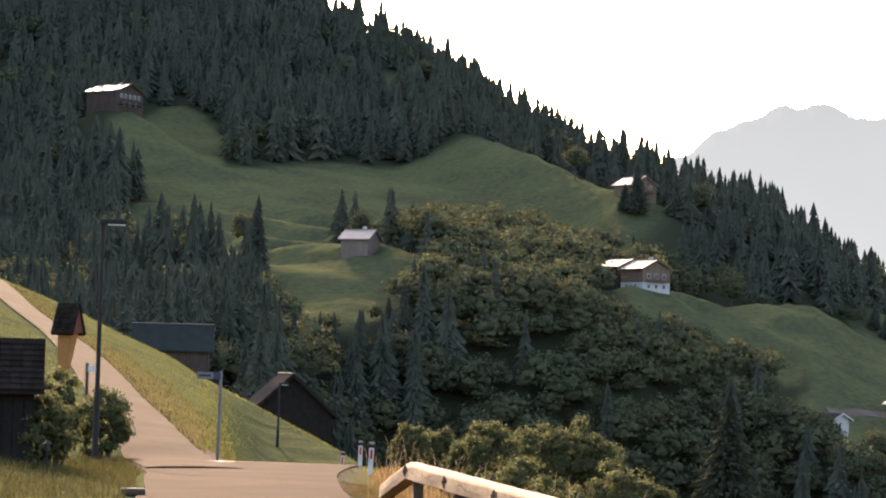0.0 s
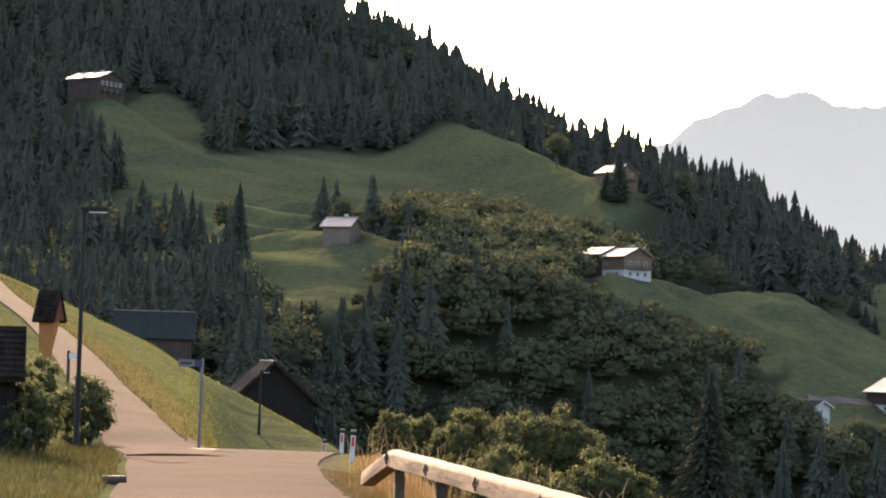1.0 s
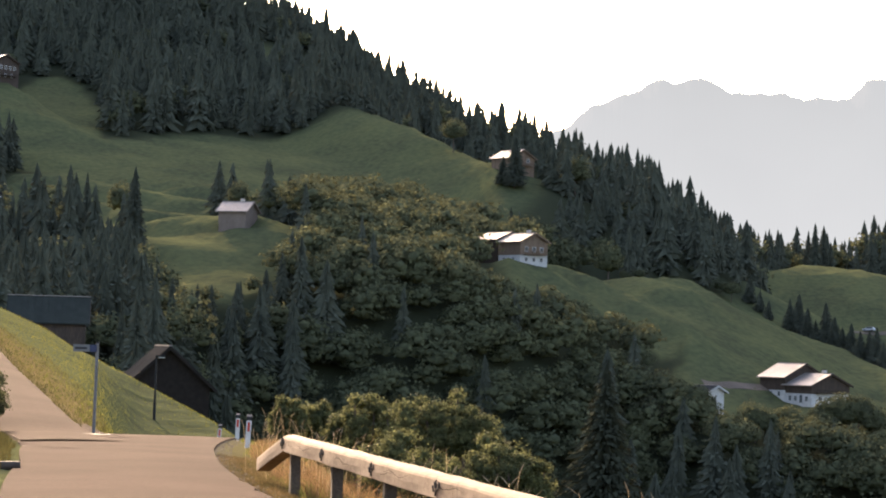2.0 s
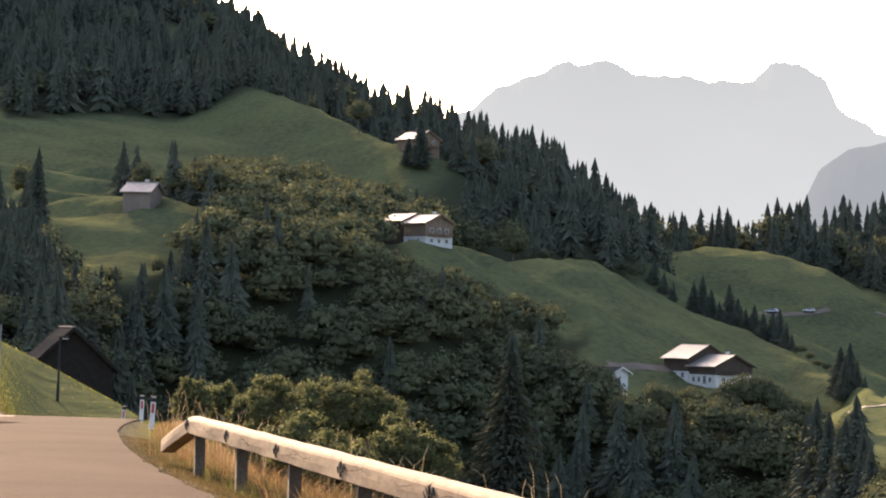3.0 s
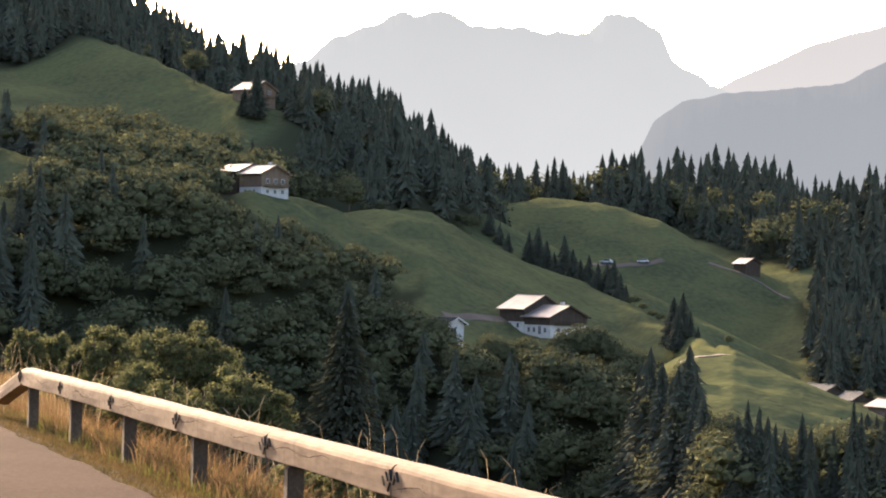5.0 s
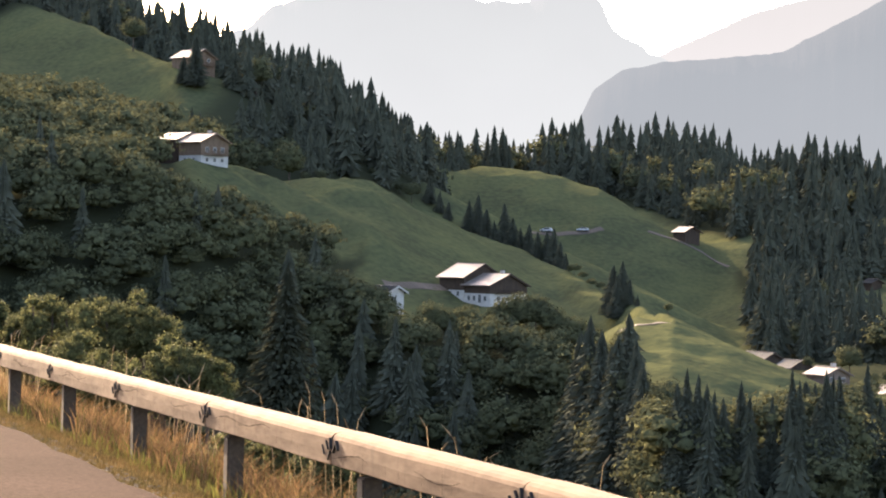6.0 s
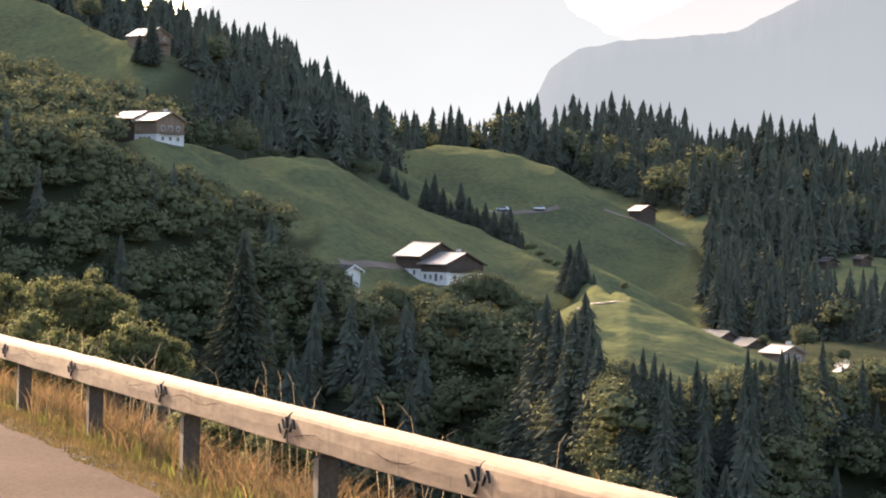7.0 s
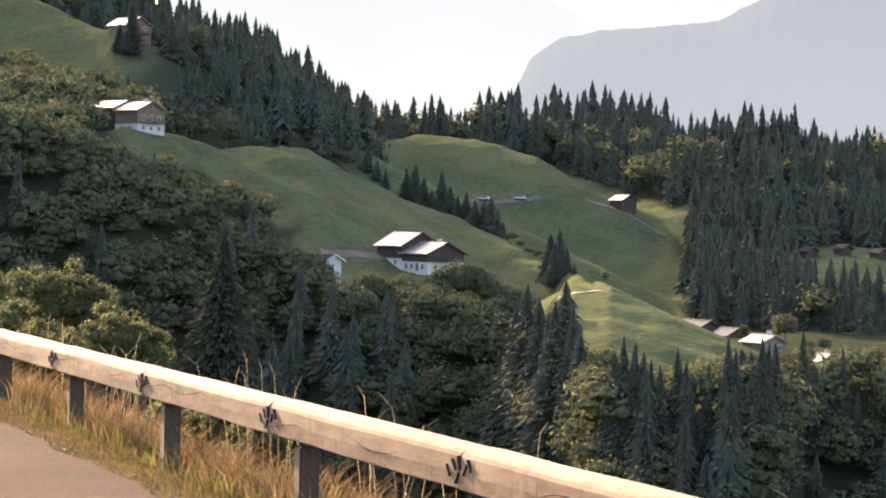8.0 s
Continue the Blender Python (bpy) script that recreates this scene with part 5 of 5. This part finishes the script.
def shrine():
    x, y = at(-8.5, 52)
    z = ground_at(x, y)
    t = empty("wayside_shrine", x, y, z, -20, "small ochre wayside shrine with a shingled gable roof on a post", "wayside shrine")
    up = 2.75 - z
    part("post", box(-0.15, -0.04, -0.06, 0.06, -0.2, up - 1.4, 0.01), DARK_WOOD, t)
    bm = box(-0.17, 0.17, -0.15, 0.15, up - 1.45, up - 0.55, 0.01)
    for v in bm.verts:
        if v.co.z < up - 1.3:
            v.co.x = -0.17 if v.co.x < 0 else -0.02
            v.co.y *= 0.7
    part("case", bm, ORANGE, t, "ochre painted case tapering to the post")
    part("gable_board", prism([(-0.24, up - 0.6), (0.24, up - 0.6), (0, up - 0.06)], 0.2, 0.225), RUST_BOARD, t, "red-brown gable board")
    for side in (-1, 1):
        sl = part("roof_slope", prism([(0, up), (side * 0.27, up - 0.62), (side * 0.25, up - 0.65), (0, up - 0.05)], -0.25, 0.25), SHINGLE, t)
        for row in range(6):
            for c in range(5):
                f0, f1 = row / 6, (row + 1.25) / 6
                sp = [(side * 0.27 * f0, up - 0.62 * f0 + 0.006), (side * 0.27 * f1, up - 0.62 * f1 + 0.03), (side * 0.27 * f1, up - 0.62 * f1 + 0.045), (side * 0.27 * f0, up - 0.62 * f0 + 0.014)]
                part("shingle", prism(sp, -0.26 + 0.104 * c + 0.003, -0.26 + 0.104 * (c + 1) - 0.003), SHINGLE, sl)


shrine()


def marker():
    x, y = at(-8.05, 60)
    z = ground_at(x, y)
    s = empty("path_sign", x, y, z, 0, "footpath marker with a small plate on a post", "path sign")
    h = 1.55 - z
    part("post", tube((0, 0, -0.2), (0, 0, h), 0.04, 0.04, 8), DARK_WOOD, s)
    part("plate", box(0.02, 0.28, -0.06, -0.04, h - 0.2, h - 0.06), WHITE, s, "pale plate")


marker()


def dark_hut():
    x, y = at(-10.0, 36)
    z = ground_at(x, y)
    t = empty("woodshed", x, y, z, 9, "dark wooden shed with a mossy shingle roof beside the lane", "shed")
    top = 1.85 - z
    part("wall", box(-1.4, 0.5, -0.2, 1.6, -0.4, top - 0.62), SHADED_BOARDS, t)
    for i in range(13):
        xx = -1.4 + 1.9 * i / 13
        part("board", box(xx + 0.005, xx + 1.9 / 13 - 0.005, -0.225, -0.2, -0.3, top - 0.64), SHADED_BOARDS, t)
    sl = part("roof_slope", prism([(-0.45, top - 0.72), (0.9, top), (0.9, top - 0.06), (-0.45, top - 0.78)], -1.6, 0.63), SHINGLE, t)
    for row in range(9):
        f0, f1 = row / 9, (row + 1.3) / 9
        for c in range(14):
            p = [(0.9 - 1.35 * f0, top - 0.72 * f0 + 0.008), (0.9 - 1.35 * f1, top - 0.72 * f1 + 0.03), (0.9 - 1.35 * f1, top - 0.72 * f1 + 0.05), (0.9 - 1.35 * f0, top - 0.72 * f0 + 0.018)]
            xa = -1.6 + 2.23 * c / 14
            part("shingle", prism(p, xa + 0.004, xa + 2.23 / 14 - 0.004), SHINGLE, sl)


dark_hut()
shrub(*at(-8.75, 38), 1.65, 0.6, 6000, 0.036, "leafy bush climbing beside a dark shed", 301)
shrub(*at(-9.0, 36), 1.2, 0.8, 4200, 0.036, "leafy bush climbing beside a dark shed", 302)
shrub(*at(-7.6, 57), 1.8, 0.8, 6500, 0.04, "dark green bush behind a street lamp", 303)


# ---- parked cars ----
def car(az, r, turn, label):
    x, y = at(az, r)
    z = ground_at(x, y) + 0.02
    c = empty("car", x, y, z, turn, label, "car", "parked cars")
    bm = prism([(-2.1, 0.35), (2.1, 0.35), (2.15, 0.75), (1.2, 0.9), (0.6, 1.42), (-1.3, 1.45), (-2.0, 0.95), (-2.15, 0.7)], -0.85, 0.85)
    bmesh.ops.bevel(bm, geom=list(bm.edges), offset=0.06, segments=2, affect="EDGES")
    part("body", bm, CAR_PAINT, c)
    for sx in (-1, 1):
        part("side_window", prism([(0.95, 0.95), (0.5, 1.36), (-1.2, 1.38), (-1.6, 0.95)], sx * 0.855, sx * 0.865), GLASS, c)
        for yy in (-1.3, 1.35):
            w = part("wheel", tube((sx * 0.7, yy, 0.32), (sx * 0.88, yy, 0.32), 0.32, 0.32, 16), BLACK, c)
            part("rim", tube((sx * 0.88, yy, 0.32), (sx * 0.89, yy, 0.32), 0.2, 0.2, 12), STEEL, w)


car(12.39, 868, 60, "white car parked on a hillside track")
car(13.22, 869, 75, "pale car parked on a hillside track")


# ---- grass ----
def blades(name, xy, zs, heights, width, lean, mat, label, seed):
    g = np.random.default_rng(seed)
    n = len(xy)
    a = g.random(n) * 2 * math.pi
    c, s = np.cos(a), np.sin(a)
    b = g.random(n) * 2 * math.pi
    bend = heights * lean * (0.3 + g.random(n))
    bx, by = np.cos(b) * bend, np.sin(b) * bend
    w = width * (0.6 + 0.8 * g.random(n))
    x, y = xy[:, 0], xy[:, 1]
    V = np.stack([np.stack([x - c * w, y - s * w, zs - 0.05], -1), np.stack([x + c * w, y + s * w, zs - 0.05], -1),
                  np.stack([x + bx * 0.35 + c * w * 0.7, y + by * 0.35 + s * w * 0.7, zs + heights * 0.6], -1), np.stack([x + bx * 0.35 - c * w * 0.7, y + by * 0.35 - s * w * 0.7, zs + heights * 0.6], -1),
                  np.stack([x + bx, y + by, zs + heights], -1)], 1).reshape(-1, 3)
    k = np.arange(n)[:, None] * 5
    T = np.concatenate([k + [0, 1, 2], k + [0, 2, 3], k + [3, 2, 4]])
    ob = tri_object(name, V, T, mat)
    return tagged(ob, label, "grass", kind="stuff")


def verge_grass():
    g = np.random.default_rng(11)
    for name, n, mat, label, hmin, hmax, o0, o1, seed in (("dry_grass", 46000, DRY_BLADE, "tall dry golden grass under the guard rail", 0.14, 0.42, 0.62, 2.6, 1),
                                                          ("green_grass", 18000, GRASS_BLADE, "green roadside grass along the lane", 0.07, 0.3, 0.5, 2.4, 2)):
        s = 4 + 52 * g.random(n) ** 1.3
        off = o0 + (o1 - o0) * g.random(n)
        q = right_edge(s) + off
        patch = np.array([noise.noise(Vector((a * 0.7, b * 1.5, seed))) for a, b in zip(s, q)])
        keep = patch * (1 if seed == 1 else -1) > -0.2
        s, q, off = s[keep], q[keep], off[keep]
        x, y = s * WX + q * NX, s * WY + q * NY
        h = (hmin + (hmax - hmin) * g.random(len(s))) * (0.35 + 0.65 * smooth01((off - 0.2) / 0.8)) * (1 - 0.45 * smooth01((s - 26) / 10))
        blades(name, np.column_stack([x, y]), ground(x, y), h, 0.0038, 0.9, mat, label, seed)
    # short trodden grass along the edge of the asphalt
    n = 38000
    s = 6 + 34 * g.random(n) ** 1.2
    off = 0.03 + 0.95 * g.random(n)
    q = right_edge(s) + off
    x, y = s * WX + q * NX, s * WY + q * NY
    blades("short_grass", np.column_stack([x, y]), ground(x, y), (0.015 + 0.06 * g.random(n)) * (0.5 + off), 0.0038, 1.3, VERGE_BLADE, "short trodden grass along the asphalt edge", 8)
    # left verge
    n = 34000
    s = 12 + 45 * g.random(n)
    q = right_edge(s) - road_width(s) - 0.12 - 4.5 * g.random(n)
    x, y = s * WX + q * NX, s * WY + q * NY
    az = np.degrees(np.arctan2(x, y))
    keep = (az > -12)
    x, y = x[keep], y[keep]
    blades("bank_grass", np.column_stack([x, y]), ground(x, y), 0.05 + 0.13 * g.random(len(x)) ** 1.5, 0.006, 0.9, BANK_BLADE, "rough brownish green grass on the shaded bank", 3)
    seed_stalks()


def seed_stalks():
    """Thin bowed stalks with pale seed heads, in loose tufts behind the rail."""
    g = np.random.default_rng(14)
    V, T = [], []
    for tuft in range(34):
        s0, q0 = 7 + 30 * g.random() ** 1.15, RAIL_OFF + 0.2 + 1.0 * g.random()
        for k in range(int(2 + 5 * g.random())):
            s, q = s0 + 0.16 * g.normal(), q0 + 0.12 * g.normal()
            q = max(q, RAIL_OFF + 0.14)
            x, y = plan(s, q)
            z = ground_at(x, y)
            top = 0.36 + 0.36 * g.random() ** 1.8 - z
            a, bow, w = 6.28 * g.random(), 0.06 + 0.22 * g.random(), 0.0008 + 0.0006 * g.random()
            dx, dy = math.cos(a) * bow, math.sin(a) * bow
            i = len(V)
            for f in (0.0, 0.5, 0.85):
                px, py, pz = x + dx * f * f, y + dy * f * f, z + top * f
                V += [(px - w * WY, py + w * WX, pz), (px + w * WY, py - w * WX, pz)]
            T += [(i, i + 1, i + 3), (i, i + 3, i + 2), (i + 2, i + 3, i + 5), (i + 2, i + 5, i + 4)]
            hw, l = 0.004 + 0.004 * g.random(), 0.05 + 0.05 * g.random()
            i = len(V)
            px, py, pz = x + dx * 0.72, y + dy * 0.72, z + top * 0.84
            ex, ey = dx * 0.5, dy * 0.5
            V += [(px, py, pz - 0.01), (px + ex * 0.4 + hw, py + ey * 0.4, pz + l * 0.4), (px + ex * 0.4 - hw, py + ey * 0.4, pz + l * 0.4), (px + ex * 0.4, py + ey * 0.4 + hw, pz + l * 0.4), (px + ex * 0.4, py + ey * 0.4 - hw, pz + l * 0.4), (px + ex, py + ey, pz + l)]
            T += [(i, i + 1, i + 3), (i, i + 3, i + 2), (i, i + 2, i + 4), (i, i + 4, i + 1), (i + 5, i + 3, i + 1), (i + 5, i + 2, i + 3), (i + 5, i + 4, i + 2), (i + 5, i + 1, i + 4)]
    tagged(tri_object("grass_stalks", V, T, STALK), "tall pale seed stalks behind the rail", "grass", kind="stuff")


def hill_grass():
    g = np.random.default_rng(12)
    n = 62000
    az = -11.5 + 11.0 * g.random(n)
    r = 54 + 115 * g.random(n)
    x, y = r * np.sin(np.radians(az)), r * np.cos(np.radians(az))
    lane = lane_bearing(r)
    s_, q_ = x * WX + y * WY, x * NX + y * NY
    on_lane = (np.abs(az - lane) * r * np.pi / 180 < 1.3) | ((q_ < right_edge(s_) + 0.2) & (q_ > right_edge(s_) - road_width(s_)) & (s_ < 60))
    x, y = x[~on_lane], y[~on_lane]
    n = len(x)
    blades("meadow_grass", np.column_stack([x, y]), ground(x, y), 0.02 + 0.06 * g.random(n), 0.013, 0.8, GRASS_BLADE, "sunlit mown meadow grass on the slope", 5)


def lane_strip():
    """Dry, uncut grass between the side lane and the mown slope."""
    g = np.random.default_rng(13)
    n = 9000
    r = 57 + 85 * g.random(n)
    side = 1.0 + 2.2 * g.random(n) ** 1.6
    az = lane_bearing(r) + np.degrees(side / r)
    x, y = r * np.sin(np.radians(az)), r * np.cos(np.radians(az))
    h = 0.03 + 0.13 * g.random(n) ** 2
    blades("lane_grass", np.column_stack([x, y]), ground(x, y), h, 0.009, 0.9, BANK_BLADE, "dry straw-coloured grass along the side lane", 6)


verge_grass()
hill_grass()
lane_strip()


def ground_plate():
    x, y = at(-5.05, 54.6)
    z = ground_at(x, y)
    t = empty("ground_plate", x, y, z + 0.07, 3, "flat white concrete slab at the foot of a road sign", "slab")
    part("slab", box(-0.36, 0.36, -0.3, 0.3, -0.12, 0.005, 0.01), GRAVEL, t)


def short_log():
    x, y = at(-6.95, 31.5)
    z = ground_at(x, y)
    t = empty("log", x, y, z + 0.05, 12, "short dark log lying on the bank beside the lane", "log")
    part("trunk", tube((-0.15, 0, 0), (0.15, 0, 0.01), 0.06, 0.052, 14), DARK_WOOD, t)
    part("cut_face", tube((0.15, 0, 0.01), (0.154, 0, 0.01), 0.047, 0.047, 14), TIMBER_END, t)


def garden_lantern():
    x, y = at(-8.88, 34)
    z = ground_at(x, y)
    t = empty("garden_lantern", x, y, z, 0, "small weathered lantern on a thin stake in the grass", "lantern")
    part("stake", tube((0, 0, -0.1), (0, 0, 0.3), 0.01, 0.01, 8), DARK_STEEL, t)
    part("body", tube((0, 0, 0.3), (0, 0, 0.39), 0.03, 0.04, 8), GLASS, t)
    part("roof", tube((0, 0, 0.39), (0, 0, 0.44), 0.06, 0.01, 8), DARK_STEEL, t)


ground_plate()
short_log()
garden_lantern()


def edge_gravel():
    """Loose stones along the crumbling edge of the asphalt."""
    g = np.random.default_rng(31)
    n = 2200
    s = 8 + 48 * g.random(n) ** 1.2
    q = right_edge(s) + 0.02 + 0.28 * g.random(n) ** 1.5
    x, y = s * WX + q * NX, s * WY + q * NY
    z = ground(x, y) + 0.02
    size = 0.006 + 0.016 * g.random(n) ** 2
    base = np.array([(1, 0, 0), (0, 1, 0), (-1, 0, 0), (0, -1, 0), (0, 0, 0.3), (0, 0, -0.3)])
    V = base[None] * size[:, None, None] * (0.6 + 0.8 * g.random((n, 6, 1))) + np.stack([x, y, z], -1)[:, None]
    T = np.array([(0, 1, 4), (1, 2, 4), (2, 3, 4), (3, 0, 4), (1, 0, 5), (2, 1, 5), (3, 2, 5), (0, 3, 5)])
    TT = (T[None] + (np.arange(n) * 6)[:, None, None]).reshape(-1, 3)
    tagged(tri_object("gravel", V.reshape(-1, 3), TT, GRAVEL), "loose grey gravel along the asphalt edge", "gravel", kind="stuff")


edge_gravel()
